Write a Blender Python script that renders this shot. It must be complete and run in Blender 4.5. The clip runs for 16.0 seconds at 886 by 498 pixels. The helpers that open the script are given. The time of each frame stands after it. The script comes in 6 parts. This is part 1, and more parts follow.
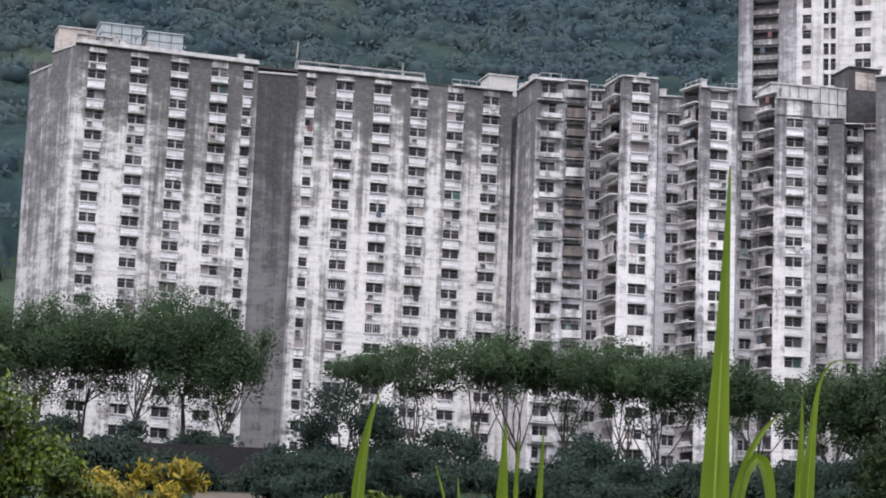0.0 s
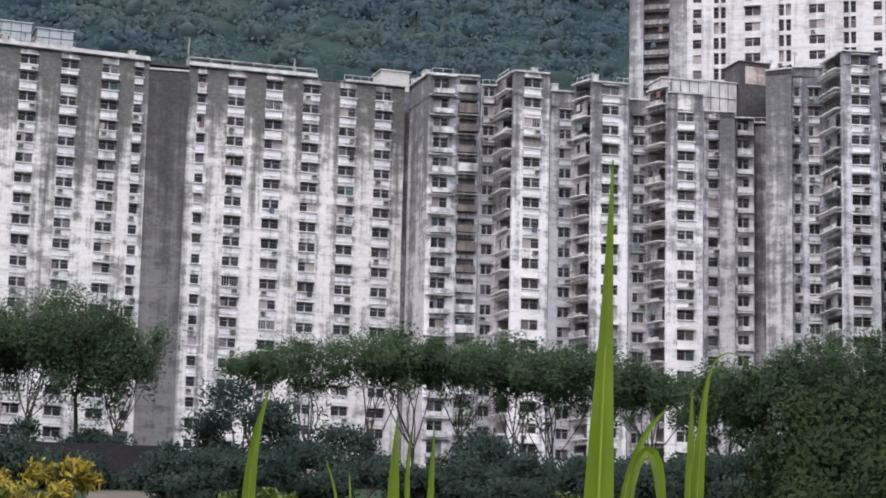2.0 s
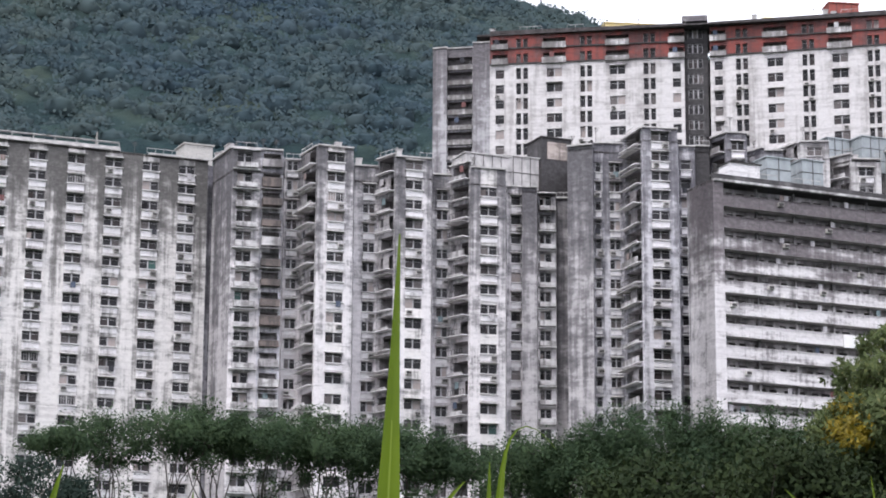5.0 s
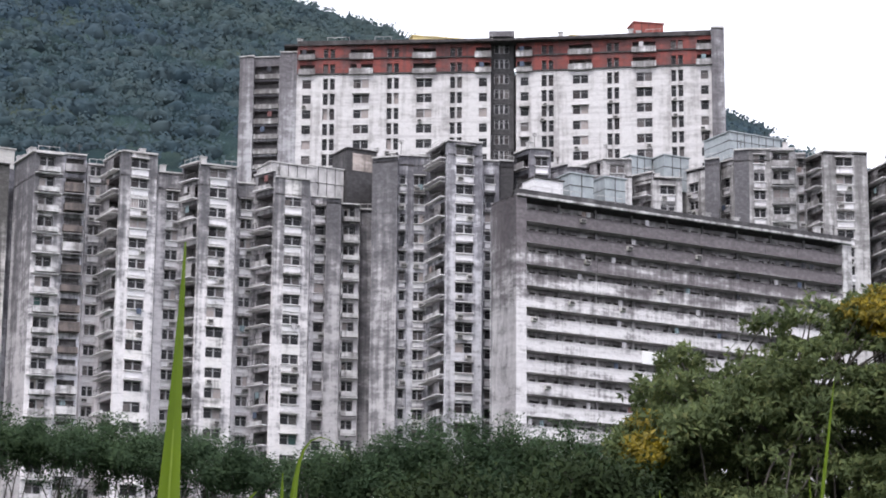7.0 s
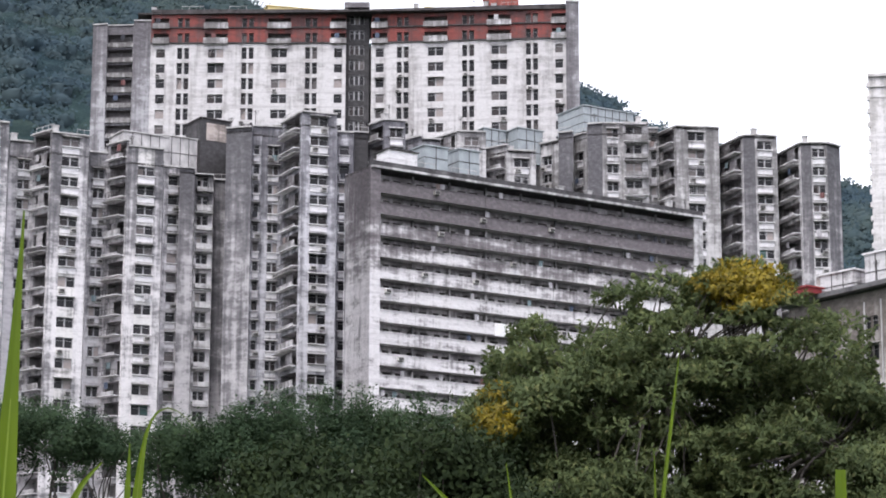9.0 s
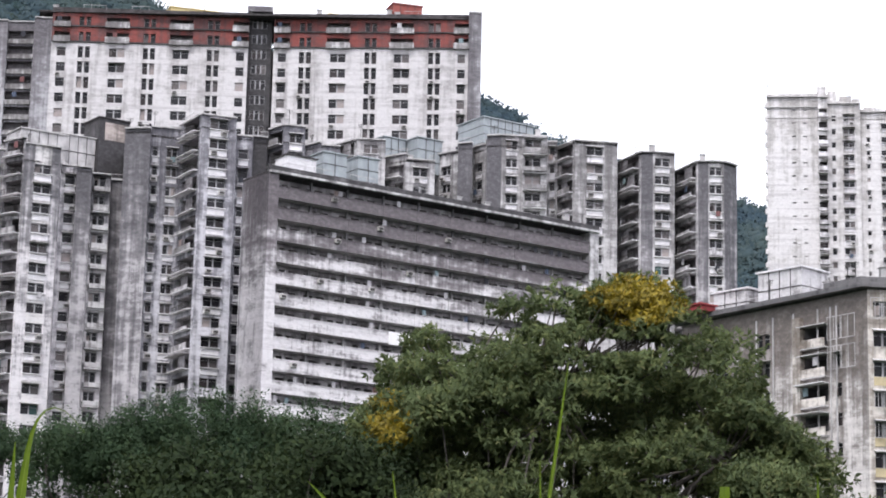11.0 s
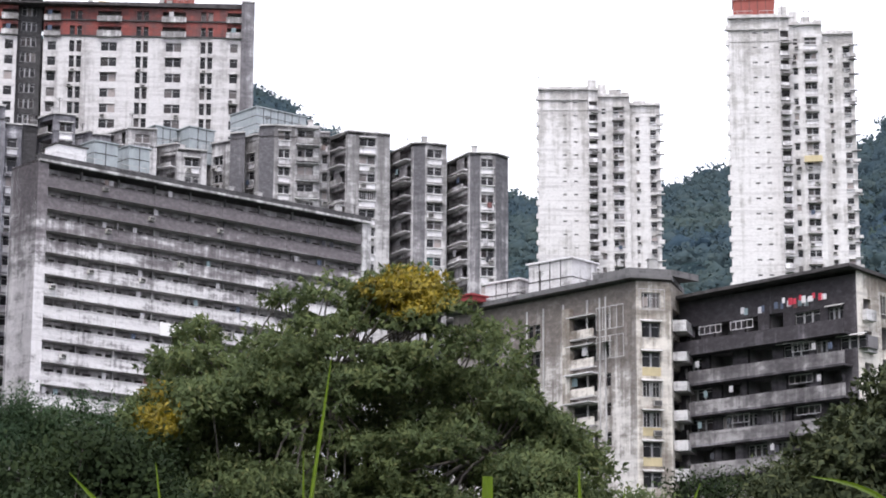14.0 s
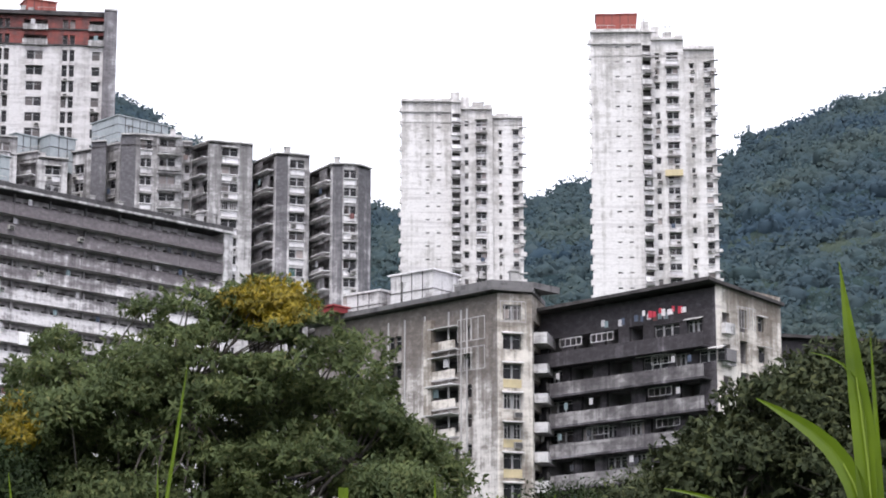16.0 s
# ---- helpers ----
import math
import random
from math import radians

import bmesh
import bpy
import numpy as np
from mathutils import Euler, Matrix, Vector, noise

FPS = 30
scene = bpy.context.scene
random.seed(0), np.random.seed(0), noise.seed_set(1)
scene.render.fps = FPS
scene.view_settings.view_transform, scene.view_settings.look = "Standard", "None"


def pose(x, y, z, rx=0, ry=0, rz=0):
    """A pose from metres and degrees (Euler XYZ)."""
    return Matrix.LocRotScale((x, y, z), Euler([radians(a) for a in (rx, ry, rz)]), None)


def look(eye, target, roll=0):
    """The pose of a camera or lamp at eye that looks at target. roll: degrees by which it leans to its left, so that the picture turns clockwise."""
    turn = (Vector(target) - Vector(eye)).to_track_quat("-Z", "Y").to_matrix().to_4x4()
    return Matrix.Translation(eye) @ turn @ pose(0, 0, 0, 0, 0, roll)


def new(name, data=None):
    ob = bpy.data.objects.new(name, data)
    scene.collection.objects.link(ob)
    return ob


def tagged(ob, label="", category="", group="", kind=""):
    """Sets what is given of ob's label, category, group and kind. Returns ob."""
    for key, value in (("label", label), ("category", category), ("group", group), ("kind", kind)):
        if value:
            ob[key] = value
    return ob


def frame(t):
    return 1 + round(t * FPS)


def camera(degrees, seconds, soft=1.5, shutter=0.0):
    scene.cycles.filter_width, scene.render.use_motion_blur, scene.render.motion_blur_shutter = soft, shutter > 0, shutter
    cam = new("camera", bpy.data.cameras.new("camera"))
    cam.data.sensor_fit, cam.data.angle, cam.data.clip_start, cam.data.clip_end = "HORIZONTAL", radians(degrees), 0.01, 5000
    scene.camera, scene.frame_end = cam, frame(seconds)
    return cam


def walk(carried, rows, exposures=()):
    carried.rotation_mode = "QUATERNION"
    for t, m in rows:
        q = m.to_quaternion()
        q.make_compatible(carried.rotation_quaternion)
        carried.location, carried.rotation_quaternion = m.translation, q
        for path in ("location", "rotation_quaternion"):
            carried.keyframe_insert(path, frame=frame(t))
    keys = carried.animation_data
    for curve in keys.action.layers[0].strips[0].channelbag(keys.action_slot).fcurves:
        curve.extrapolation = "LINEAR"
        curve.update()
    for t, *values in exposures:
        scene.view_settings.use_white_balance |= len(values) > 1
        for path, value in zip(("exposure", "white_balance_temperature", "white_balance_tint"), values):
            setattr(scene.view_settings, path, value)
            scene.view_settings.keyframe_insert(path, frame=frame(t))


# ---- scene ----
# the camera: held in the hand, turning on the spot to the right; seconds, heading, look up, lean
cam = camera(20.5, 16.0, soft=1.85)
EYE, ARM = 1.6, 0.2
ROWS = [
    (0.0, 0.000, 10.948, -2.124),
    (0.5, 0.697, 10.835, -1.624),
    (1.0, 1.347, 10.869, -1.566),
    (1.5, 1.879, 10.975, -1.528),
    (2.0, 2.540, 10.916, -1.259),
    (2.5, 3.279, 10.926, -1.066),
    (3.0, 4.191, 11.116, -0.717),
    (3.5, 4.944, 11.808, -0.704),
    (6.0, 9.139, 12.760, -0.073),
    (6.5, 10.401, 12.709, -0.169),
    (7.0, 11.911, 13.006, -0.473),
    (7.5, 12.918, 13.141, -0.310),
    (8.0, 13.813, 12.829, -0.131),
    (8.5, 14.700, 12.449, 0.017),
    (11.0, 17.890, 12.586, -1.274),
    (11.5, 19.050, 12.556, -0.732),
    (12.0, 19.905, 12.534, -0.429),
    (12.5, 20.753, 11.748, -0.206),
    (13.0, 21.699, 11.649, -0.231),
    (13.5, 22.408, 12.012, -0.171),
    (14.0, 23.339, 12.440, -0.271),
    (14.5, 23.945, 12.842, -0.327),
    (15.0, 24.813, 12.955, 0.118),
    (15.5, 25.616, 12.775, 0.162),
    (16.0, 26.637, 12.710, 0.015),
]


def held(turn, up, lean):
    eye = pose(ARM * math.sin(radians(turn)), ARM * math.cos(radians(turn)), EYE)
    return eye @ pose(0, 0, 0, 0, 0, -turn) @ pose(0, 0, 0, 90 + up, 0, 0) @ pose(0, 0, 0, 0, 0, -lean)


walk(cam, [(t, held(turn, up, lean)) for t, turn, up, lean in ROWS], exposures=[(0.0, 0.9), (16.0, 0.9)])

# ---- light: a bright overcast sky and a wide, weak sun ----
SUN_UP, SUN_AT = 58.0, 215.0
world = bpy.data.worlds.new("world")
scene.world = world
world.use_nodes = True
wn, wl = world.node_tree.nodes, world.node_tree.links
wn.clear()
sky = wn.new("ShaderNodeTexSky")
sky.sky_type, sky.sun_disc = "NISHITA", False
sky.sun_elevation, sky.sun_rotation = radians(SUN_UP), radians(SUN_AT)
sky.dust_density = 4.0
veil = wn.new("ShaderNodeMixRGB")
veil.inputs[0].default_value = 0.88
veil.inputs[2].default_value = (11.3, 11.5, 12.9, 1)
back = wn.new("ShaderNodeBackground")
back.inputs["Strength"].default_value = 0.1
wout = wn.new("ShaderNodeOutputWorld")
wl.new(sky.outputs[0], veil.inputs[1])
wl.new(veil.outputs[0], back.inputs["Color"])
wl.new(back.outputs[0], wout.inputs[0])
sun = new("sun", bpy.data.lights.new("sun", "SUN"))
sun.data.energy, sun.data.angle, sun.data.color = 1.2, radians(25), (1.0, 0.98, 0.95)
a, e = radians(SUN_AT), radians(SUN_UP)
sun.matrix_world = look((math.sin(a) * math.cos(e) * 50, math.cos(a) * math.cos(e) * 50, math.sin(e) * 50), (0, 0, 0))


# ---- materials ----
def material(name, rough=0.8, metal=0.0, spec=0.3):
    m = bpy.data.materials.new(name)
    m.use_nodes = True
    b = m.node_tree.nodes["Principled BSDF"]
    b.inputs["Roughness"].default_value, b.inputs["Metallic"].default_value = rough, metal
    b.inputs["Specular IOR Level"].default_value = spec
    return m, m.node_tree.nodes, m.node_tree.links, b


def noise_at(n, l, scale, squash=(1, 1, 1), detail=4.0, rough=0.6):
    """Noise over the place in metres; squash stretches it along an axis."""
    geo = n.new("ShaderNodeNewGeometry")
    mp = n.new("ShaderNodeVectorMath")
    mp.operation = "MULTIPLY"
    mp.inputs[1].default_value = squash
    l.new(geo.outputs["Position"], mp.inputs[0])
    t = n.new("ShaderNodeTexNoise")
    t.inputs["Scale"].default_value, t.inputs["Detail"].default_value, t.inputs["Roughness"].default_value = scale, detail, rough
    l.new(mp.outputs[0], t.inputs["Vector"])
    return t.outputs["Fac"], geo


def ramp(n, l, fac, stops):
    r = n.new("ShaderNodeValToRGB")
    while len(r.color_ramp.elements) < len(stops):
        r.color_ramp.elements.new(0.5)
    for el, (p, c) in zip(r.color_ramp.elements, stops):
        el.position, el.color = p, (*c, 1) if len(c) == 3 else c
    l.new(fac, r.inputs[0])
    return r.outputs[0]


def maths(n, l, op, x, y, clamp=False):
    m = n.new("ShaderNodeMath")
    m.operation, m.use_clamp = op, clamp
    for i, v in enumerate((x, y)):
        if isinstance(v, (int, float)):
            m.inputs[i].default_value = v
        else:
            l.new(v, m.inputs[i])
    return m.outputs[0]


def blend(n, l, fac, x, y, how="MIX"):
    m = n.new("ShaderNodeMixRGB")
    m.blend_type = how
    for i, v in enumerate((fac, x, y)):
        if isinstance(v, (int, float)):
            m.inputs[i].default_value = v
        elif isinstance(v, tuple):
            m.inputs[i].default_value = (*v, 1)
        else:
            l.new(v, m.inputs[i])
    return m.outputs[0]


def bump(n, l, b, height, strength, distance):
    bm = n.new("ShaderNodeBump")
    bm.inputs["Strength"].default_value, bm.inputs["Distance"].default_value = strength, distance
    l.new(height, bm.inputs["Height"])
    l.new(bm.outputs[0], b.inputs["Normal"])


def weathered(name, base, stain, low, top, amount=0.5, lowest=0.0, rough=0.85, run=(0.42, 0.42, 0.028), clean=0.0):
    """Painted concrete: black algae runs down from the roof line (top) and thins out towards low."""
    m, n, l, b = material(name, rough, spec=0.2)
    streak, geo = noise_at(n, l, 1.0, run, 7, 0.62)
    thin, _ = noise_at(n, l, 1.0, (1.5, 1.5, 0.06), 5, 0.65)
    blotch, _ = noise_at(n, l, 0.13, (1, 1, 0.7), 5, 0.62)
    patch, _ = noise_at(n, l, 0.5, (0.7, 0.7, 1.3), 6, 0.72)
    fine, _ = noise_at(n, l, 2.0, (0.7, 0.7, 1.2), 5, 0.72)
    pour, _ = noise_at(n, l, 1.0, (0.06, 0.06, 1.5), 4, 0.6)
    sep = n.new("ShaderNodeSeparateXYZ")
    l.new(geo.outputs["Position"], sep.inputs[0])
    up = n.new("ShaderNodeMapRange")
    up.inputs["From Min"].default_value, up.inputs["From Max"].default_value = low, top
    up.inputs["To Min"].default_value, up.inputs["To Max"].default_value = lowest, 1.0
    l.new(sep.outputs[2], up.inputs["Value"])
    lift = maths(n, l, "POWER", up.outputs[0], 1.9)
    s = maths(n, l, "ADD", maths(n, l, "MULTIPLY", streak, 1.2), maths(n, l, "MULTIPLY", blotch, 0.55))
    s = maths(n, l, "ADD", s, maths(n, l, "MULTIPLY", thin, 0.75))
    s = maths(n, l, "ADD", maths(n, l, "SUBTRACT", s, 0.765 + clean), maths(n, l, "MULTIPLY", lift, amount * 1.25))
    s = maths(n, l, "ADD", s, maths(n, l, "MULTIPLY", maths(n, l, "SUBTRACT", patch, 0.5), 1.15))
    s = maths(n, l, "ADD", s, maths(n, l, "MULTIPLY", maths(n, l, "SUBTRACT", fine, 0.5), 0.55))
    mask = ramp(n, l, s, [(0.45, (0, 0, 0)), (0.56, (0.25, 0.25, 0.25)), (0.66, (0.66, 0.66, 0.66)), (0.88, (0.96, 0.96, 0.96))])
    tone = ramp(n, l, fine, [(0.28, tuple(c * 0.78 for c in base)), (0.5, base), (0.75, tuple(min(0.85, c * 1.1) for c in base))])
    tone = blend(n, l, 1.0, tone, ramp(n, l, pour, [(0.32, (0.8, 0.79, 0.8)), (0.5, (1, 1, 1))]), "MULTIPLY")
    # cold joints of the floors, partly worn away
    joint = maths(n, l, "MODULO", maths(n, l, "ADD", sep.outputs[2], maths(n, l, "MULTIPLY", blotch, 0.12)), 2.8)
    joint = maths(n, l, "MULTIPLY", maths(n, l, "LESS_THAN", joint, 0.16), ramp(n, l, patch, [(0.45, (0, 0, 0)), (0.65, (0.4, 0.4, 0.4))]))
    dirt = ramp(n, l, fine, [(0.28, tuple(c * 0.7 for c in stain)), (0.5, stain), (0.72, tuple(c * 1.7 for c in stain))])
    tone = blend(n, l, joint, tone, dirt)
    l.new(blend(n, l, mask, tone, dirt), b.inputs["Base Color"])
    bump(n, l, b, fine, 0.4, 0.06)
    return m


def plain(name, colour, rough=0.7, vary=0.25, scale=1.5, metal=0.0, spec=0.3):
    m, n, l, b = material(name, rough, metal, spec)
    f, _ = noise_at(n, l, scale, (1, 1, 0.5), 5, 0.65)
    lo, hi = tuple(c * (1 - vary) for c in colour), tuple(min(0.9, c * (1 + vary * 0.6)) for c in colour)
    l.new(ramp(n, l, f, [(0.3, lo), (0.7, hi)]), b.inputs["Base Color"])
    bump(n, l, b, f, 0.2, 0.03)
    return m


def random_tint(name, stops, rough, spec=0.5, step="CONSTANT"):
    m, n, l, b = material(name, rough, spec=spec)
    info = n.new("ShaderNodeObjectInfo")
    c = ramp(n, l, info.outputs["Random"], stops)
    c.node.color_ramp.interpolation = step
    f, _ = noise_at(n, l, 3.0, (1, 1, 1), 3)
    l.new(blend(n, l, 0.35, c, ramp(n, l, f, [(0.3, (0.5, 0.5, 0.5)), (0.7, (1, 1, 1))]), "MULTIPLY"), b.inputs["Base Color"])
    return m


def leafy(name, stops, rough=0.55, glow=0.25, patch=0.25, low=(0.45, 0.5, 0.5), high=(1.15, 1.1, 0.95), spec=0.35):
    """Leaves: a tone for each leaf and a slow change over the crown, a little light let through."""
    m, n, l, b = material(name, rough, spec=spec)
    geo = n.new("ShaderNodeNewGeometry")
    c = ramp(n, l, geo.outputs["Random Per Island"], stops)
    f, _ = noise_at(n, l, patch, (1, 1, 1), 3)
    c = blend(n, l, 0.6, c, ramp(n, l, f, [(0.32, low), (0.68, high)]), "MULTIPLY")
    l.new(c, b.inputs["Base Color"])
    tr = n.new("ShaderNodeBsdfTranslucent")
    l.new(c, tr.inputs["Color"])
    mix = n.new("ShaderNodeMixShader")
    mix.inputs[0].default_value = glow
    l.new(b.outputs[0], mix.inputs[1])
    l.new(tr.outputs[0], mix.inputs[2])
    l.new(mix.outputs[0], n["Material Output"].inputs[0])
    return m


WALL_M = weathered("wall_paint_main", (0.69, 0.66, 0.652), (0.1, 0.095, 0.094), 61, 91, 0.54, -0.02)
STRIP = weathered("window_strip_paint", (0.74, 0.71, 0.705), (0.14, 0.134, 0.132), 68, 93, 0.26, -0.05, clean=0.06)
WALL_M3 = weathered("wall_paint_bays", (0.74, 0.705, 0.72), (0.1, 0.096, 0.105), 58, 92, 0.36, 0.0)
WALL_M4 = weathered("wall_paint_grey_bays", (0.63, 0.615, 0.655), (0.115, 0.11, 0.125), 45, 95, 0.3, 0.05)
SHAFT = weathered("shaft_concrete", (0.17, 0.162, 0.166), (0.055, 0.052, 0.055), 40, 88, 0.4, 0.05)
FLANK = weathered("flank_concrete", (0.5, 0.475, 0.49), (0.1, 0.095, 0.104), 45, 92, 0.4, 0.05)
WALL_S = weathered("gallery_paint", (0.72, 0.685, 0.7), (0.13, 0.113, 0.122), 60, 80, 0.85, 0.0, clean=0.05, run=(0.1, 0.1, 0.7))
WALL_N = weathered("upper_block_paint", (0.58, 0.56, 0.565), (0.14, 0.132, 0.135), 70, 100, 0.2, 0.26)
WALL_R = weathered("tall_block_paint", (0.6, 0.575, 0.58), (0.3, 0.28, 0.28), 95, 136, 0.04, 0.0)
WALL_RG = weathered("tall_block_grey", (0.42, 0.41, 0.43), (0.12, 0.11, 0.12), 95, 136, 0.3, 0.3)
WALL_T = weathered("white_tower_paint", (0.69, 0.665, 0.665), (0.34, 0.32, 0.31), 118, 147, 0.22, 0.0)
WALL_C = weathered("corner_block_paint", (0.66, 0.62, 0.6), (0.14, 0.12, 0.11), 33, 50, 0.62, 0.0, clean=-0.06)
WALL_D = weathered("dark_block_paint", (0.3, 0.275, 0.3), (0.045, 0.04, 0.045), 22, 47, 0.5, 0.3)
WALL_G = weathered("gable_paint", (0.72, 0.67, 0.62), (0.17, 0.142, 0.12), 36, 50, 0.36, 0.0, clean=-0.05)
RED = weathered("red_paint", (0.25, 0.075, 0.066), (0.1, 0.06, 0.06), 120, 138, 0.15, 0.1)
ORANGE = plain("orange_red_tank_paint", (0.3, 0.085, 0.07), 0.7, 0.2, 0.8)
YELLOW = plain("cream_yellow_paint", (0.72, 0.58, 0.28), 0.7, 0.15, 0.8)
OCHRE = plain("ochre_paint", (0.56, 0.47, 0.3), 0.8, 0.2, 0.9)
PINK = weathered("salmon_render", (0.5, 0.43, 0.4), (0.14, 0.12, 0.11), 88, 98, 0.15, 0.1)
TRIM = weathered("white_panel_paint", (0.78, 0.755, 0.77), (0.22, 0.205, 0.21), 75, 98, 0.12, 0.0, clean=0.12)
RAILWALL = weathered("balcony_grey_paint", (0.42, 0.4, 0.41), (0.12, 0.11, 0.115), 45, 95, 0.25, 0.25)
BAND = weathered("grey_parapet_paint", (0.36, 0.34, 0.345), (0.08, 0.072, 0.078), 26, 44, 0.3, 0.2, run=(0.2, 0.2, 0.2))
EAVE = weathered("balcony_paint", (0.62, 0.6, 0.61), (0.14, 0.13, 0.13), 45, 95, 0.2, 0.25)
BROWN = weathered("brown_balcony_paint", (0.2, 0.165, 0.155), (0.07, 0.064, 0.064), 45, 95, 0.25, 0.25)
EDGE = plain("concrete_ledge", (0.5, 0.48, 0.48), 0.85, 0.4, 0.9)
SLAB = plain("dark_roof_slab", (0.07, 0.063, 0.065), 0.9, 0.6, 0.9)
FRAME = plain("aluminium_frame", (0.4, 0.39, 0.4), 0.6, 0.35, 2.0, 0.1)
STEEL = plain("galvanised_steel_tank", (0.35, 0.378, 0.395), 0.5, 0.2, 1.2, 0.25)
IRON = plain("dark_iron", (0.07, 0.065, 0.065), 0.6, 0.3, 2.0)
PANE = random_tint("window_pane", [(0.0, (0.02, 0.019, 0.022)), (0.5, (0.03, 0.028, 0.032)), (0.72, (0.045, 0.037, 0.038)), (0.82, (0.13, 0.115, 0.115)), (0.92, (0.36, 0.31, 0.3)), (0.994, (0.05, 0.11, 0.1))], 0.3, 0.2)
UNIT = random_tint("appliance_white", [(0.0, (0.62, 0.6, 0.58)), (0.5, (0.5, 0.48, 0.46)), (0.8, (0.36, 0.34, 0.33))], 0.6, 0.3)
CLOTH = random_tint("laundry_cloth", [(0.0, (0.5, 0.48, 0.5)), (0.34, (0.2, 0.1, 0.1)), (0.42, (0.1, 0.12, 0.17)), (0.6, (0.3, 0.24, 0.23)), (0.7, (0.06, 0.06, 0.07)), (0.88, (0.22, 0.28, 0.3))], 0.9, 0.1)
WASH = random_tint("bright_washing", [(0.0, (0.5, 0.06, 0.09)), (0.4, (0.7, 0.67, 0.69))], 0.9, 0.1)
SCARLET = plain("scarlet_sheet", (0.3, 0.045, 0.05), 0.6, 0.15, 1.0)
# room walls coloured dark to stand for the dimness indoors
DARK = plain("unlit_room_tone", (0.21, 0.197, 0.206), 0.9, 0.4, 0.6)
BARK = plain("bark", (0.09, 0.078, 0.07), 0.9, 0.4, 2.0)
PALEBARK = plain("pale_bark", (0.3, 0.28, 0.26), 0.9, 0.35, 2.0)
RAIN = leafy("rain_tree_leaves", [(0.0, (0.056, 0.090, 0.055)), (0.5, (0.064, 0.103, 0.058)), (1.0, (0.077, 0.118, 0.059))], 0.8, 0.42, patch=0.18, spec=0.1)
# undergrowth leaves with the bluish shade below the trees put into the colour
SHADE = leafy("shaded_undergrowth_leaves", [(0.0, (0.033, 0.052, 0.048)), (0.5, (0.039, 0.061, 0.053)), (1.0, (0.048, 0.072, 0.057))], 0.8, 0.4, patch=0.3, spec=0.1)
MANGO = leafy("mango_leaves", [(0.0, (0.084, 0.112, 0.055)), (0.5, (0.119, 0.154, 0.068)), (0.9, (0.155, 0.186, 0.078)), (1.0, (0.188, 0.195, 0.089))], 0.75, 0.42, patch=0.4, spec=0.18)
DUSK = leafy("dark_olive_leaves", [(0.0, (0.046, 0.057, 0.035)), (0.6, (0.063, 0.077, 0.042)), (1.0, (0.092, 0.102, 0.050))], 0.9, 0.2, patch=0.4, spec=0.1)
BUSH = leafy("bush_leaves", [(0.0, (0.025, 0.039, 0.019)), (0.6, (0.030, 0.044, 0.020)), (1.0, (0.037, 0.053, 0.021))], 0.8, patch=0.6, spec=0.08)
LIME = leafy("lime_leaves", [(0.0, (0.018, 0.041, 0.006)), (0.6, (0.061, 0.102, 0.010)), (1.0, (0.143, 0.184, 0.018))], glow=0.3, patch=1.6)
GOLD = leafy("golden_young_leaves", [(0.0, (0.141, 0.124, 0.014)), (0.6, (0.291, 0.224, 0.020)), (1.0, (0.401, 0.298, 0.032))], glow=0.35, patch=1.0)
# hill leaves carry the blue of distance haze in their colour
HAZED_WOOD = leafy("hazed_forest_leaves", [(0.0, (0.043, 0.069, 0.086)), (1.0, (0.060, 0.085, 0.097))], 0.9, 0.28, patch=0.016, low=(0.7, 0.8, 1.0), high=(1.5, 1.3, 0.9), spec=0.05)


def canopy_material():
    """Forest far off: crowns of slightly different greens, olive and blue-green stands, distance haze mixed into the
    blue.
    """
    m, n, l, b = material("hazed_forest_canopy", 0.95, spec=0.05)
    stand, _ = noise_at(n, l, 0.013, (1, 1, 1), 4, 0.6)
    crown, _ = noise_at(n, l, 0.075, (1, 1, 1.6), 4, 0.65)
    fine, _ = noise_at(n, l, 0.9, (1, 1, 1), 5, 0.7)
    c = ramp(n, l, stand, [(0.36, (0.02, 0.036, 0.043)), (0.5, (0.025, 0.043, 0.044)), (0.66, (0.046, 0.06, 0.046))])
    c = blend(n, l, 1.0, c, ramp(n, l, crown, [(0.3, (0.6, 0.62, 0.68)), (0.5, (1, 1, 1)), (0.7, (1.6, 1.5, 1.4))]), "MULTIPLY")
    l.new(c, b.inputs["Base Color"])
    bump(n, l, b, fine, 0.8, 1.2)
    return m


HAZED_CANOPY = canopy_material()
RIB = plain("leaf_midrib", (0.2, 0.27, 0.03), 0.5, 0.15, 4.0)
BLADE = leafy("reed_leaf", [(0.0, (0.112, 0.180, 0.010)), (1.0, (0.144, 0.213, 0.016))], 0.4, 0.45, patch=6.0)


def ground_material():
    m, n, l, b = material("grass_and_earth", 0.95, spec=0.1)
    f, _ = noise_at(n, l, 0.05, (1, 1, 1), 6, 0.65)
    g, _ = noise_at(n, l, 1.2, (1, 1, 1), 5, 0.7)
    c = ramp(n, l, f, [(0.35, (0.022, 0.036, 0.022)), (0.6, (0.03, 0.048, 0.03)), (0.78, (0.1, 0.08, 0.055))])
    l.new(blend(n, l, 0.6, c, ramp(n, l, g, [(0.3, (0.5, 0.5, 0.5)), (0.7, (1.2, 1.2, 1.2))]), "MULTIPLY"), b.inputs["Base Color"])
    bump(n, l, b, g, 0.6, 0.15)
    return m


GROUND = ground_material()
FRESH = plain("fresh_white_paint", (0.82, 0.8, 0.8), 0.7, 0.06, 1.0)
EARTH = plain("bare_earth", (0.085, 0.07, 0.055), 0.95, 0.3, 0.3)
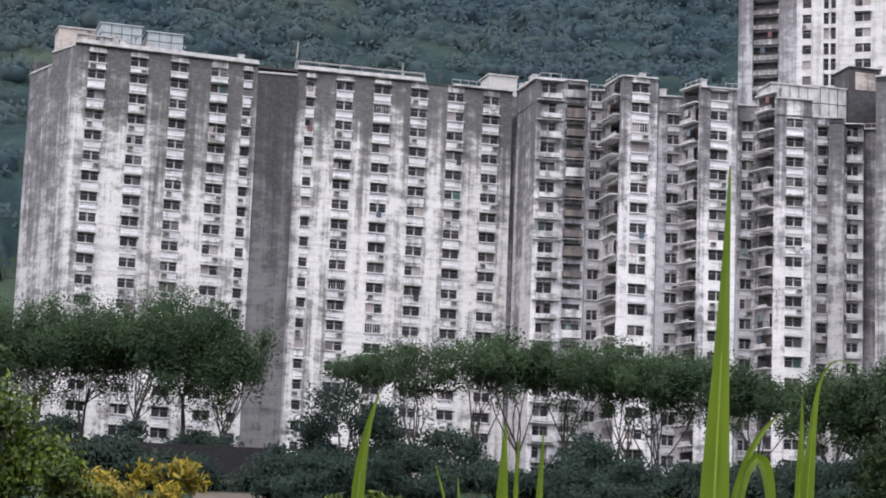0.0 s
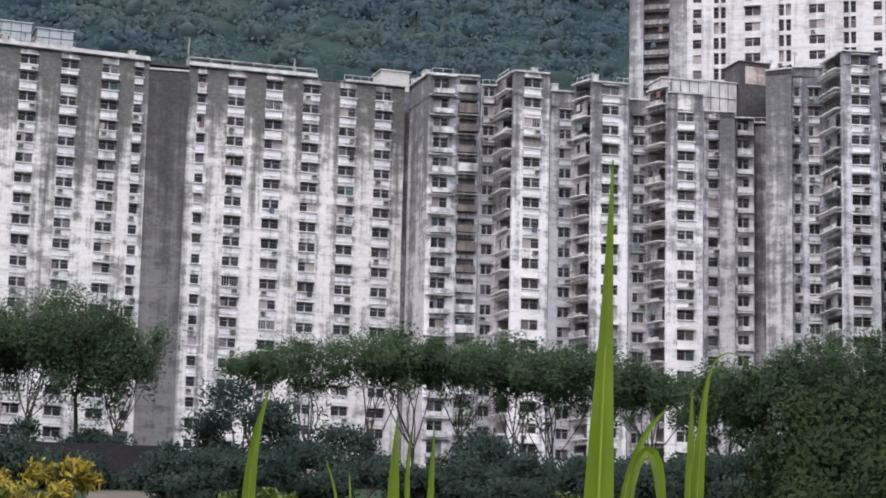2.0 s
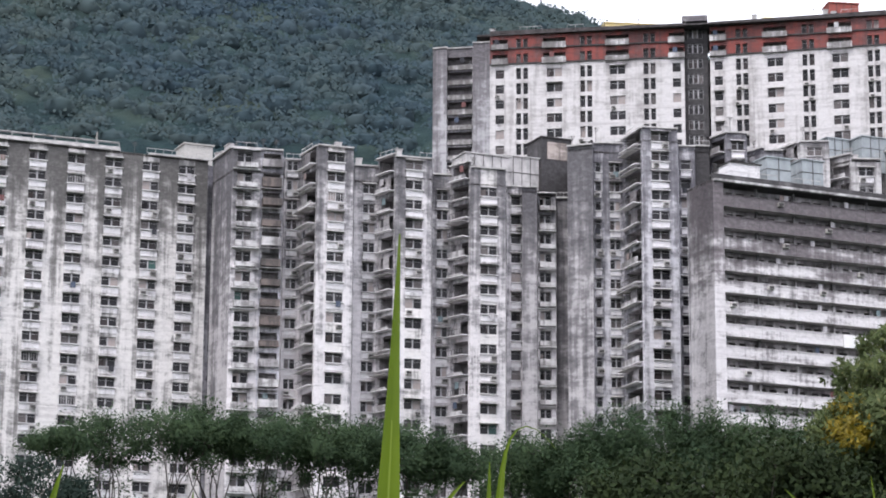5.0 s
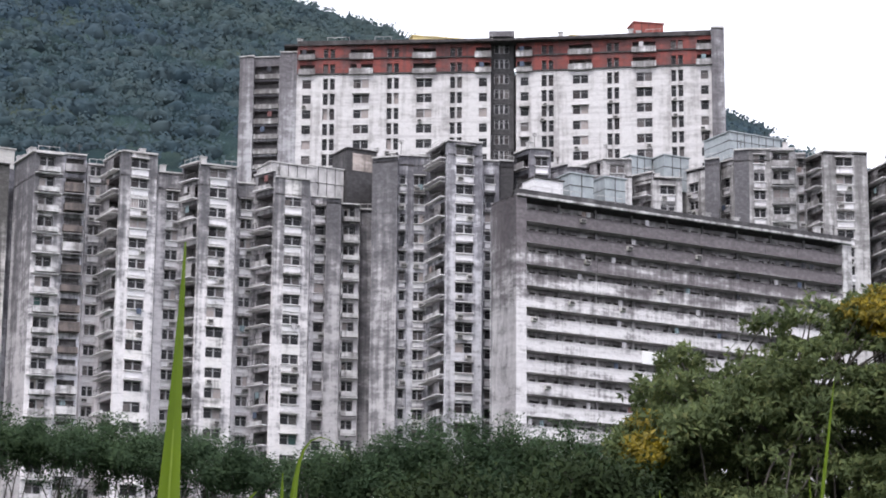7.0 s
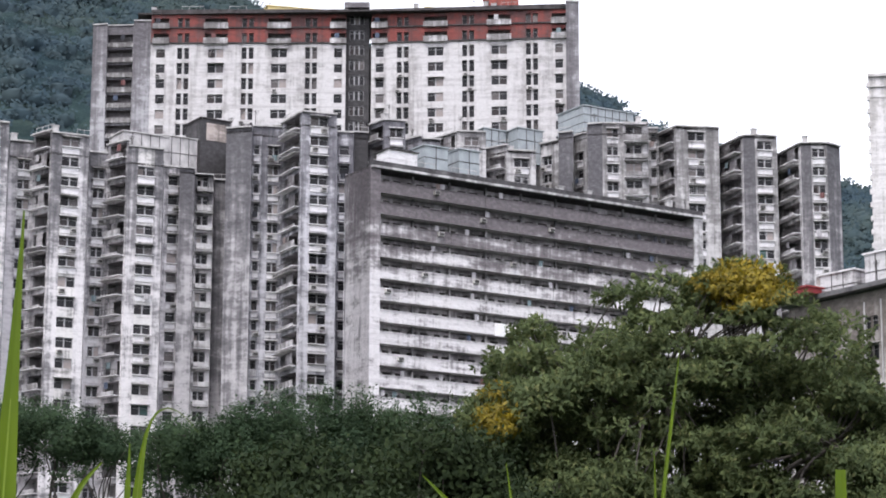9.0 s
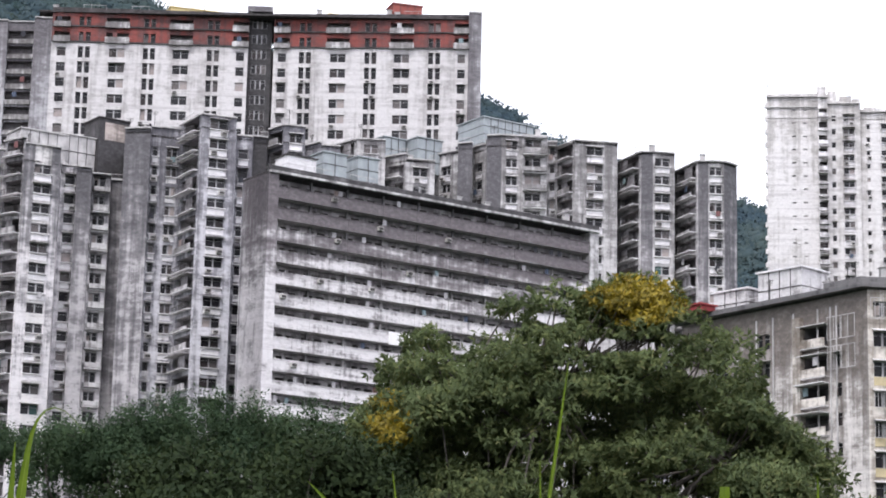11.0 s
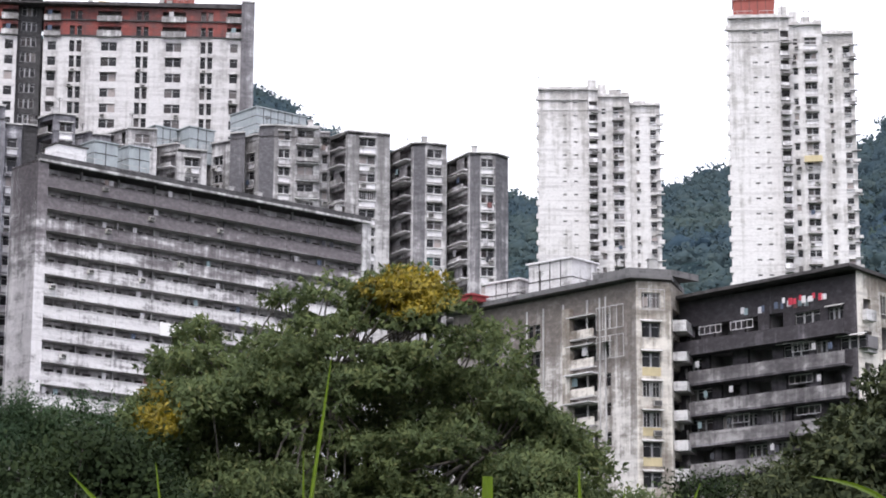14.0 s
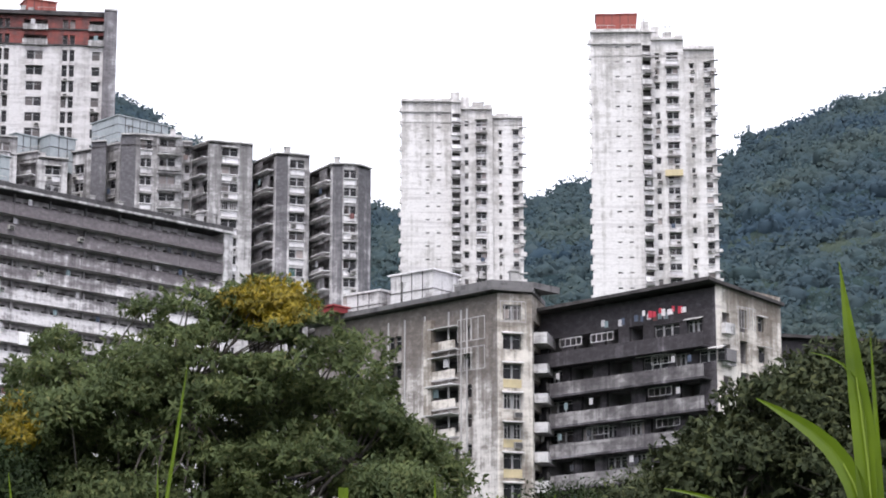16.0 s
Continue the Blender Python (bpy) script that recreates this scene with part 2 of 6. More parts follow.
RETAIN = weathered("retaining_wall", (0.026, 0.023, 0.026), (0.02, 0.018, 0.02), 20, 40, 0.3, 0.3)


# ---- building kit ----
def polar(az, r):
    return Vector((r * math.sin(radians(az)), r * math.cos(radians(az))))


class Solid:
    """Gathers faces for one mesh; places are given from the origin of the thing."""

    def __init__(self):
        self.v, self.f, self.m = [], [], []

    def face(self, pts, mat=0):
        k = len(self.v)
        self.v += [tuple(p) for p in pts]
        self.f.append(tuple(range(k, k + len(pts))))
        self.m.append(mat)

    def prism(self, ring, z0, z1, mat=0, cap=None):
        """Upright walls over a ring of plan points, with top and bottom."""
        n = len(ring)
        for i in range(n):
            (x0, y0), (x1, y1) = ring[i], ring[(i + 1) % n]
            self.face([(x0, y0, z0), (x1, y1, z0), (x1, y1, z1), (x0, y0, z1)], mat)
        self.face([(x, y, z1) for x, y in ring], mat if cap is None else cap)
        self.face([(x, y, z0) for x, y in reversed(ring)], mat)

    def box(self, x0, x1, y0, y1, z0, z1, mat=0):
        self.prism([(x0, y0), (x1, y0), (x1, y1), (x0, y1)], z0, z1, mat)

    def mesh(self, name, *mats):
        me = bpy.data.meshes.new(name)
        me.from_pydata(self.v, [], self.f)
        for m in mats:
            me.materials.append(m)
        me.polygons.foreach_set("material_index", self.m)
        me.update()
        return me


def part(name, data, parent, x=0.0, y=0.0, z=0.0, turn=0.0, label=""):
    ob = new(name, data)
    ob.parent, ob.location, ob.rotation_euler = parent, (x, y, z), (0, 0, turn)
    return tagged(ob, label)


def thing(name, at, label, category, group="", data=None, turn=0.0, kind=""):
    ob = new(name, data)
    ob.location, ob.rotation_euler = at, (0, 0, turn)
    return tagged(ob, label, category, group, kind)


MESHES = {}


def once(key, make):
    if key not in MESHES:
        MESHES[key] = make()
    return MESHES[key]


def window_frame(w, h, lights):
    """Bars round the lights, one connected casting."""
    t = 0.06
    xs = [-w / 2]
    for k in range(lights + 1):
        x = -w / 2 + t / 2 + k * (w - t) / lights
        g = t if k in (0, lights) else 0.2
        xs += [x - g / 2, x + g / 2]
    xs = sorted(set(round(x, 4) for x in xs))
    xs = [x for i, x in enumerate(xs) if i == 0 or x - xs[i - 1] > 0.01]
    zs = [0, t, h * 0.68, h * 0.68 + 0.045, h - t, h]
    bm = bmesh.new()
    grid = [[bm.verts.new((x, -0.03, z)) for z in zs] for x in xs]
    for i in range(len(xs) - 1):
        for k in range(len(zs) - 1):
            if i % 2 == 0 or k % 2 == 0:
                bm.faces.new((grid[i][k], grid[i + 1][k], grid[i + 1][k + 1], grid[i][k + 1]))
    out = bmesh.ops.extrude_face_region(bm, geom=bm.faces[:])
    for v in out["geom"]:
        if isinstance(v, bmesh.types.BMVert):
            v.co.y += 0.07
    me = bpy.data.meshes.new("window")
    bm.to_mesh(me)
    bm.free()
    me.materials.append(FRAME)
    return me


def sash_mesh(w, h):
    s = Solid()
    s.prism([(0, -0.05), (w * 0.5, -w * 0.86), (w * 0.5 + 0.04, -w * 0.86 + 0.02), (0.04, -0.03)], 0.06, h * 0.66)
    return s.mesh("sash", PANE)


def pane_mesh(w, h):
    s = Solid()
    s.box(-w / 2, w / 2, 0.005, 0.02, 0, h)
    return s.mesh("pane", PANE)


def panel_mesh(w, h):
    s = Solid()
    s.box(-w / 2, w / 2, -0.14, 0.0, 0, h)
    s.box(-w / 2 - 0.1, w / 2 + 0.1, -0.42, 0.0, h, h + 0.1)
    return s.mesh("spandrel_panel", TRIM)


def hood_mesh(w, d):
    s = Solid()
    s.face([(-w / 2, 0, 0.12), (-w / 2, -d, -0.08), (w / 2, -d, -0.08), (w / 2, 0, 0.12)])
    s.face([(-w / 2, -d, -0.14), (-w / 2, 0, 0.05), (w / 2, 0, 0.05), (w / 2, -d, -0.14)])
    s.face([(-w / 2, -d, -0.14), (w / 2, -d, -0.14), (w / 2, -d, -0.08), (-w / 2, -d, -0.08)])
    for x in (-w / 2, w / 2):
        s.face([(x, 0, 0.05), (x, -d, -0.14), (x, -d, -0.08), (x, 0, 0.12)])
    return s.mesh("awning", EDGE)


def unit_mesh():
    s = Solid()
    s.box(-0.4, 0.4, -0.42, 0.0, 0.0, 0.52)
    return s.mesh("air_conditioner", UNIT)


def grille_mesh():
    s = Solid()
    s.box(-0.33, 0.33, -0.45, -0.42, 0.06, 0.44)
    return s.mesh("grille", IRON)


def balcony_mesh(w, d, h, mat):
    s = Solid()
    s.box(-w / 2, w / 2, -d, 0.0, -0.16, 0.0)
    s.box(-w / 2, w / 2, -d, -d + 0.1, 0.0, h)
    s.box(-w / 2, -w / 2 + 0.1, -d + 0.1, 0.0, 0.0, h)
    s.box(w / 2 - 0.1, w / 2, -d + 0.1, 0.0, 0.0, h)
    return s.mesh("balcony", mat)


def vent_mesh(h):
    s = Solid()
    s.box(-0.4, 0.4, -0.35, 0.35, 0, h)
    s.box(-0.5, 0.5, -0.45, 0.45, h, h + 0.1)
    return s.mesh("vent_box", EDGE)


def aerial_mesh(h):
    s = Solid()
    s.box(-0.035, 0.035, -0.035, 0.035, 0, h)
    for k in range(4):
        s.box(-0.5 + 0.08 * k, 0.5 - 0.08 * k, -0.02, 0.02, h - 0.15 - 0.16 * k, h - 0.11 - 0.16 * k)
    return s.mesh("aerial", IRON)


def railing_mesh(w, h, mat=None, gap=0.35):
    """Posts between two rails, one welded piece."""
    k = max(2, int(w / gap))
    xs = []
    for i in range(k + 1):
        x = -w / 2 + 0.02 + i * (w - 0.04) / k
        xs += [x - 0.02, x + 0.02]
    zs = [0, 0.05, h - 0.06, h]
    bm = bmesh.new()
    grid = [[bm.verts.new((x, -0.025, z)) for z in zs] for x in xs]
    for i in range(len(xs) - 1):
        for j in range(3):
            if i % 2 == 0 or j != 1:
                bm.faces.new((grid[i][j], grid[i + 1][j], grid[i + 1][j + 1], grid[i][j + 1]))
    out = bmesh.ops.extrude_face_region(bm, geom=bm.faces[:])
    for v in out["geom"]:
        if isinstance(v, bmesh.types.BMVert):
            v.co.y += 0.05
    me = bpy.data.meshes.new("railing")
    bm.to_mesh(me)
    bm.free()
    me.materials.append(mat or IRON)
    return me


def cloth_mesh(w, h):
    s = Solid()
    cols = 5
    for i in range(cols):
        x0, x1 = -w / 2 + i * w / cols, -w / 2 + (i + 1) * w / cols
        y0, y1 = 0.04 * math.sin(i * 1.9), 0.04 * math.sin((i + 1) * 1.9)
        s.face([(x0, y0, -h), (x1, y1, -h), (x1, y1, 0), (x0, y0, 0)])
        s.face([(x0, y0 + 0.02, 0), (x1, y1 + 0.02, 0), (x1, y1 + 0.02, -h), (x0, y0 + 0.02, -h)])
    return s.mesh("laundry", CLOTH)


class Front:
    """A stretch of wall from plan point p to q, left to right seen from outside."""

    def __init__(self, house, p, q, z0, z1, rng):
        self.house, self.rng = house, rng
        self.base = house.location
        self.p, self.q = Vector(p), Vector(q)
        self.length = (self.q - self.p).length
        self.u = (self.q - self.p).normalized()
        self.n = Vector((self.u.y, -self.u.x))
        self.turn = math.atan2(self.u.y, self.u.x)
        self.z0, self.z1 = z0, z1
        self.holes = []

    def at(self, x, out, z):
        c = self.p + self.u * x + self.n * out
        return (c.x - self.base.x, c.y - self.base.y, z - self.base.z)

    def put(self, name, data, x, out, z, label="", parent=None):
        return part(name, data, parent or self.house, *self.at(x, out, z), self.turn, label)

    def window(self, x, z, w, h, lights=2, panel=0.0, hood=0.0, units=0.0, ajar=0.12, inset=0.22):
        """A window whose middle is at height z; below it a panel, above it an awning, at times an appliance."""
        r = self.rng
        lo = z - h / 2
        self.holes.append((x - w / 2, x + w / 2, lo, lo + h))
        open_ = r.random() < ajar
        fr = self.put("window", once(("w", w, h, lights), lambda: window_frame(w, h, lights)), x, -inset, lo)
        if open_:
            part("sash", once(("o", w, h), lambda: sash_mesh(w / lights * 0.8, h)), fr, -w / 2 + 0.07, 0, 0)
        pw = (w - 0.06) / lights - 0.06
        for k in range(lights):
            px = -w / 2 + 0.06 + pw / 2 + k * (pw + 0.06)
            part("pane", once(("p", round(pw, 3), h), lambda: pane_mesh(pw, h - 0.14)), fr, px, 0, 0.07)
        if panel:
            self.put("spandrel_panel", once(("s", w, panel), lambda: panel_mesh(w, panel)), x, 0.003, lo - panel - 0.1)
        if hood and r.random() < hood:
            d = 0.5 if r.random() < 0.6 else 0.9
            self.put("awning", once(("h", w, d), lambda: hood_mesh(w + 0.3, d)), x, 0.0, lo + h + 0.12)
        if panel and w > 2 and r.random() < 0.05:
            self.put("window_cage", once(("cage", w, h), lambda: railing_mesh(w + 0.1, h + 0.1, TRIM, 0.32)), x, 0.35, lo - 0.05)
        if panel and r.random() < 0.07:
            self.put("laundry", once(("c", 3), lambda: cloth_mesh(0.7, 0.8)), x + (r.random() - 0.5) * w * 0.6, 0.5, lo + 0.1)
        if units and r.random() < units:
            s = r.choice((-1, 1)) * w * 0.27
            self.appliance(x + s, 0.15 if panel else 0.0, lo - 0.85)

    def appliance(self, x, out, z):
        part("grille", once("g", grille_mesh), self.put("air_conditioner", once("u", unit_mesh), x, out, z))

    def clutter(self, z, amount=1.0, a=0.0, b=None):
        """Small things along the roof edge: rails, vents, aerials."""
        r = self.rng
        b = self.length if b is None else b
        x = a + r.random()
        while x < b - 0.8:
            k = r.random()
            if k < 0.4 * amount:
                w = max(1.0, round(min(b - x, r.uniform(2.5, 6.0))))
                self.put("roof_rail", once(("rr", w), lambda: railing_mesh(w, 0.7, EDGE, 1.2)), x + w / 2, 0.1, z)
                x += w
            elif k < 0.62 * amount:
                self.put("vent_box", once(("vb", k < 0.5 * amount), lambda: vent_mesh(0.5 if k < 0.5 * amount else 0.9)), x, -0.5, z)
            elif k < 0.8 * amount:
                self.put("aerial", once(("ae", k < 0.7), lambda: aerial_mesh(1.6 if k < 0.7 else 2.4)), x, -0.6, z)
            x += r.uniform(0.8, 2.6)

    def recess(self, x, z, w, h, out=0.0, rail=0.0, clothes=0.0, grey=False, dim=False, high=0.0, mat=None):
        """An open balcony: a hole with a slab and parapet before it."""
        lo = z - h / 2
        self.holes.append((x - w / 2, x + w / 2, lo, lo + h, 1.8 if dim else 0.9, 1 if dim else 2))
        if out:
            ph = high + 0.25 * self.rng.random() if high else 0.65 + 0.35 * self.rng.random()
            self.put("balcony", once(("b", w, out, round(ph, 1), grey, mat), lambda: balcony_mesh(w + 0.3, out, round(ph, 1), mat or (RAILWALL if grey else EAVE))), x, 0.003, lo - 0.55)
        if rail and self.rng.random() < rail:
            self.put("railing", once(("r", w), lambda: railing_mesh(w, h * 0.55)), x, (out or 0.0) - 0.1, lo + (0.4 if out else 0.0))
        if clothes and self.rng.random() < clothes:
            self.put("laundry", once("c", lambda: cloth_mesh(0.8, 0.9)), x + (self.rng.random() - 0.5) * w * 0.5, out - 0.15 if out else -0.2, lo + h - 0.1)

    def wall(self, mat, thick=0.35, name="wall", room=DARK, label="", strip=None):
        """The wall with its holes cut through, their reveals, and a room behind each hole, its dimness put into the
        colour.
        """
        s = Solid()
        L = self.length
        us = sorted({0.0, L, *(max(0, min(L, v)) for h in self.holes for v in h[:2])})
        zs = sorted({self.z0, self.z1, *(max(self.z0, min(self.z1, v)) for h in self.holes for v in h[2:4])})
        for i in range(len(us) - 1):
            a, b = us[i], us[i + 1]
            if b - a < 1e-4:
                continue
            mid = (a + b) / 2
            cuts = sorted((h[2], h[3]) for h in self.holes if h[0] < mid < h[1])
            z = self.z0
            for lo, hi in cuts + [(self.z1, self.z1)]:
                lo, hi = max(lo, self.z0), min(hi, self.z1)
                if lo > z + 1e-4:
                    s.face([self.at(a, 0, z), self.at(b, 0, z), self.at(b, 0, lo), self.at(a, 0, lo)], 3 if strip and cuts else 0)
                z = max(z, hi)
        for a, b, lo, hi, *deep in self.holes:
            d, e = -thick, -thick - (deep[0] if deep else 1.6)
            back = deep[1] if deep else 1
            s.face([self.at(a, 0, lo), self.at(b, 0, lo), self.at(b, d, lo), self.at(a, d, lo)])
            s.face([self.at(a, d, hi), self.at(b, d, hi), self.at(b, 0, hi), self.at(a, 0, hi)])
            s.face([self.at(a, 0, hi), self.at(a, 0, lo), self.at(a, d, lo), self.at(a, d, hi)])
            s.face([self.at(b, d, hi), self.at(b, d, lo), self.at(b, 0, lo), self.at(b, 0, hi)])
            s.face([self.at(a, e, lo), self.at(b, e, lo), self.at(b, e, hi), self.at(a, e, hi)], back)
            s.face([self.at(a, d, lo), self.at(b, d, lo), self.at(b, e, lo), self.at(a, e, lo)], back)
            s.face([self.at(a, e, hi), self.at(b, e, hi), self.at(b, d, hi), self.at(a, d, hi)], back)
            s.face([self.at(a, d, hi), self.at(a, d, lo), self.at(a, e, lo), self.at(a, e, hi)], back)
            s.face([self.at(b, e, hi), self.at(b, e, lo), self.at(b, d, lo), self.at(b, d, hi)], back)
        s.face([self.at(0, 0, self.z1), self.at(L, 0, self.z1), self.at(L, -thick, self.z1), self.at(0, -thick, self.z1)])
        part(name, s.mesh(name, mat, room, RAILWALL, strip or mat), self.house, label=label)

    def ledge(self, z, out=0.45, h=0.25, a=0.0, b=None, mat=None, name="parapet"):
        s = Solid()
        b = self.length if b is None else b
        ring = [self.p + self.u * a + self.n * out, self.p + self.u * b + self.n * out,
                self.p + self.u * b - self.n * 0.4, self.p + self.u * a - self.n * 0.4]
        s.prism([(c.x - self.base.x, c.y - self.base.y) for c in ring], z - self.base.z, z + h - self.base.z)
        part(name, s.mesh(name, mat or EDGE), self.house)


def building(name, at, label, group=""):
    return thing(name, (at[0], at[1], at[2]), label, "building", group)


def roof_over(house, ring, z, mat=SLAB, h=0.3, name="roof"):
    s = Solid()
    b = house.location
    s.prism([(p[0] - b.x, p[1] - b.y) for p in ring], z - h - b.z, z - b.z)
    part(name, s.mesh(name, mat), house)


def body_behind(house, ring, z0, z1, mat):
    """The blind back and side walls of a block."""
    s = Solid()
    b = house.location
    for i in range(len(ring) - 1):
        (x0, y0), (x1, y1) = ring[i], ring[i + 1]
        s.face([(x0 - b.x, y0 - b.y, z0 - b.z), (x1 - b.x, y1 - b.y, z0 - b.z), (x1 - b.x, y1 - b.y, z1 - b.z), (x0 - b.x, y0 - b.y, z1 - b.z)])
    part("rear_wall", s.mesh("rear_wall", mat), house)


def box_thing(name, az, r, w, d, z0, h, mat, label, category, turn=16.3, seams=0, group="", lid=None):
    """A roof tank or hut: a box with panel seams and a slightly wider lid."""
    c = polar(az, r)
    s = Solid()
    s.box(-w / 2, w / 2, -d / 2, d / 2, 0, h)
    ob = thing(name, (c.x, c.y, z0), label, category, group, s.mesh(name, mat), radians(turn))
    if seams:
        for k in range(1, seams):
            q = Solid()
            q.box(-w / 2 - 0.03, w / 2 + 0.03, -d / 2 - 0.05, d / 2 + 0.05, h * k / seams - 0.04, h * k / seams + 0.04)
            part("seam", q.mesh("seam", SLAB), ob)
        for k in range(1, max(2, int(w / 1.3))):
            x = -w / 2 + k * w / max(2, int(w / 1.3))
            q = Solid()
            q.box(x - 0.04, x + 0.04, -d / 2 - 0.05, -d / 2, 0, h)
            part("rib", q.mesh("rib", SLAB), ob)
    q = Solid()
    q.box(-w / 2 - 0.2, w / 2 + 0.2, -d / 2 - 0.2, d / 2 + 0.2, h, h + 0.16)
    part("lid", q.mesh("lid", lid or mat), ob)
    return ob


# ---- the ground: one sheet from the camera's feet over the terraces and the wooded hill to the horizon ----
RISE = [(0, 0), (7, 0), (60, 3.6), (150, 12), (235, 22), (250, 24.3), (262, 26), (272, 26.6), (315, 28), (335, 29.5), (350, 41), (400, 56), (470, 78), (540, 98)]
CREST = [(-180, .12), (-60, .3), (-12, .365), (0, .36), (5, .352), (8.7, .3397), (9.6, .335), (10.7, .329), (11.2, .322), (14, .308), (18.8, .291),
         (20.3, .276), (21.7, .2655), (23.1, .2522), (23.7, .2473), (25.6, .243), (27, .243), (28.6, .2466), (29.3, .2525), (30.2, .2558),
         (33.2, .2614), (34.2, .2748), (35.3, .2814), (36.4, .289), (38, .292), (60, .3), (120, .15), (180, .12)]
TOP_R, CANOPY = 900.0, 9.0


def between(table, x):
    for (x0, y0), (x1, y1) in zip(table, table[1:]):
        if x <= x1:
            return y0 + (y1 - y0) * max(0.0, (x - x0) / (x1 - x0))
    return table[-1][1]


def land(az, r):
    """Height of the ground."""
    crest = between(CREST, az) * TOP_R + EYE - CANOPY
    if r <= 540:
        h = between(RISE, r)
    elif r <= TOP_R:
        k = (r - 540) / (TOP_R - 540)
        h = 98 + (crest - 98) * (k ** 0.9)
    else:
        k = min(1.0, (r - TOP_R) / 1500)
        h = crest * (1 - k * k * (3 - 2 * k))
    q = 0.0 if r < 20 else min(1.0, (r - 20) / 200) * (1.0 if r < 540 or r > 820 else 2.5)
    p = polar(az, r)
    return h + q * noise.noise(Vector((p.x * 0.02, p.y * 0.02, 0.0)))


def make_ground():
    azs = [a for a in range(-180, -14, 6)] + [-14 + 0.75 * k for k in range(75)] + [a for a in range(43, 180, 6)]
    rs = [0.5, 2, 4, 7, 12, 18, 26, 36, 48, 60, 75, 95, 120, 150, 180, 205, 235, 250, 262, 267, 272, 285, 300, 315, 325, 335, 342, 350, 360, 380, 400, 425, 450, 480, 510,
          540, 570, 600, 640, 680, 720, 760, 800, 840, 870, 900, 940, 1000, 1100, 1300, 1600, 2000, 2500, 3200, 4200]
    v = [(0, 0, 0)]
    for r in rs:
        for az in azs:
            p = polar(az, r)
            v.append((p.x, p.y, land(az, r)))
    n = len(azs)
    f = [(0, 1 + (i + 1) % n, 1 + i) for i in range(n)]
    for j in range(len(rs) - 1):
        for i in range(n):
            a, b = 1 + j * n + i, 1 + j * n + (i + 1) % n
            f.append((a, b, b + n, a + n))
    me = bpy.data.meshes.new("ground")
    me.from_pydata(v, [], f)
    me.materials.append(GROUND)
    me.polygons.foreach_set("use_smooth", [True] * len(f))
    tagged(new("ground", me), "grassy rising hillside ground with bare earth patches", "ground", kind="structure")


make_ground()


# ---- the long slab block: blind flank, window front, shaft, window front ----
FLOOR = 2.8


def slab_block():
    rng = random.Random(3)
    roof, foot = 89.4, 26.0
    a, b = polar(-8.97, 322), polar(-4.60, 327.2)
    c, d = polar(-3.66, 328.2), polar(1.54, 335.4)
    house = building("apartment_building", (*a, foot), "long grey-white slab apartment block stained black near the roof", "hillside flats")
    u = (d - a).normalized()
    n = Vector((u.y, -u.x))
    # blind flank with two vertical piers
    e1, e2 = polar(-9.5, 326.5), polar(-9.99, 332.5)
    for p, q, top in ((e2, e1, roof - 2.2), (e1, a, roof - 0.4)):
        f = Front(house, p, q, foot, top, rng)
        f.wall(FLANK, name="flank_wall")
        f.ledge(top, 0.12, 0.2)
    f = Front(house, a, b, foot, roof, rng)
    for az, w, lights in ((-8.49, 2.3, 2), (-7.47, 2.3, 2), (-6.47, 2.3, 2), (-5.47, 2.3, 2), (-4.75, 1.2, 1)):
        x = (polar(az, 324.5) - a).dot(u)
        for k in range(21):
            z = roof - 1.2 - k * FLOOR
            if k == 0:
                z -= 0.5
            f.window(x, z, w, 1.35, lights, 0.9, 0.6, 0.34)
    f.wall(WALL_M, strip=STRIP)
    f.ledge(roof, 0.5, 0.18)
    f.ledge(roof + 0.18, 0.1, 0.5)
    part_rails(f, roof + 0.68, 0.0, f.length * 0.2)
    # lift shaft, set a little forward, darker
    sq = polar(-3.67, 327.9)
    s = Front(house, b + n * 0.05, sq + n * 0.3, foot, roof - 1.1, rng)
    s.wall(SHAFT, name="shaft_wall")
    s.ledge(roof - 1.1, 0.15, 0.25)
    f2 = Front(house, c, d, foot, roof, rng)
    for az, w, lights in ((-3.44, 1.2, 1), (-2.58, 2.35, 2), (-1.63, 2.35, 2), (-0.68, 2.35, 2), (0.27, 2.35, 2), (1.2, 2.35, 2)):
        x = (polar(az, 331.5) - c).dot(u)
        for k in range(21):
            f2.window(x, roof - 1.7 - k * FLOOR, w, 1.35, lights, 0.9, 0.6, 0.36)
    f2.wall(WALL_M, strip=STRIP)
    f.clutter(roof + 0.68, 0.7)
    f2.clutter(roof + 0.2, 1.0, 18.5)
    f2.ledge(roof, 0.5, 0.18, 0.0, 18.2)
    f2.ledge(roof + 0.18, 0.1, 0.45, 0.0, 18.2)
    f2.ledge(roof - 0.1, 0.55, 0.25, 22.3, f2.length)
    part_rails(f2, roof + 0.6, 0.0, 18.0)
    slot = Front(house, d - n * 0.7, polar(1.668, 337.2), foot, roof - 0.4, rng)
    slot.wall(WALL_M4, name="slot_wall")
    back = [(d.x, d.y), *[(p.x, p.y) for p in (d - n * 13, a - n * 13, e2 - n * 0.5, e2)]]
    body_behind(house, back, foot, roof, FLANK)
    roof_over(house, [a, b, c, d, d - n * 13, a - n * 13], roof - 0.05)


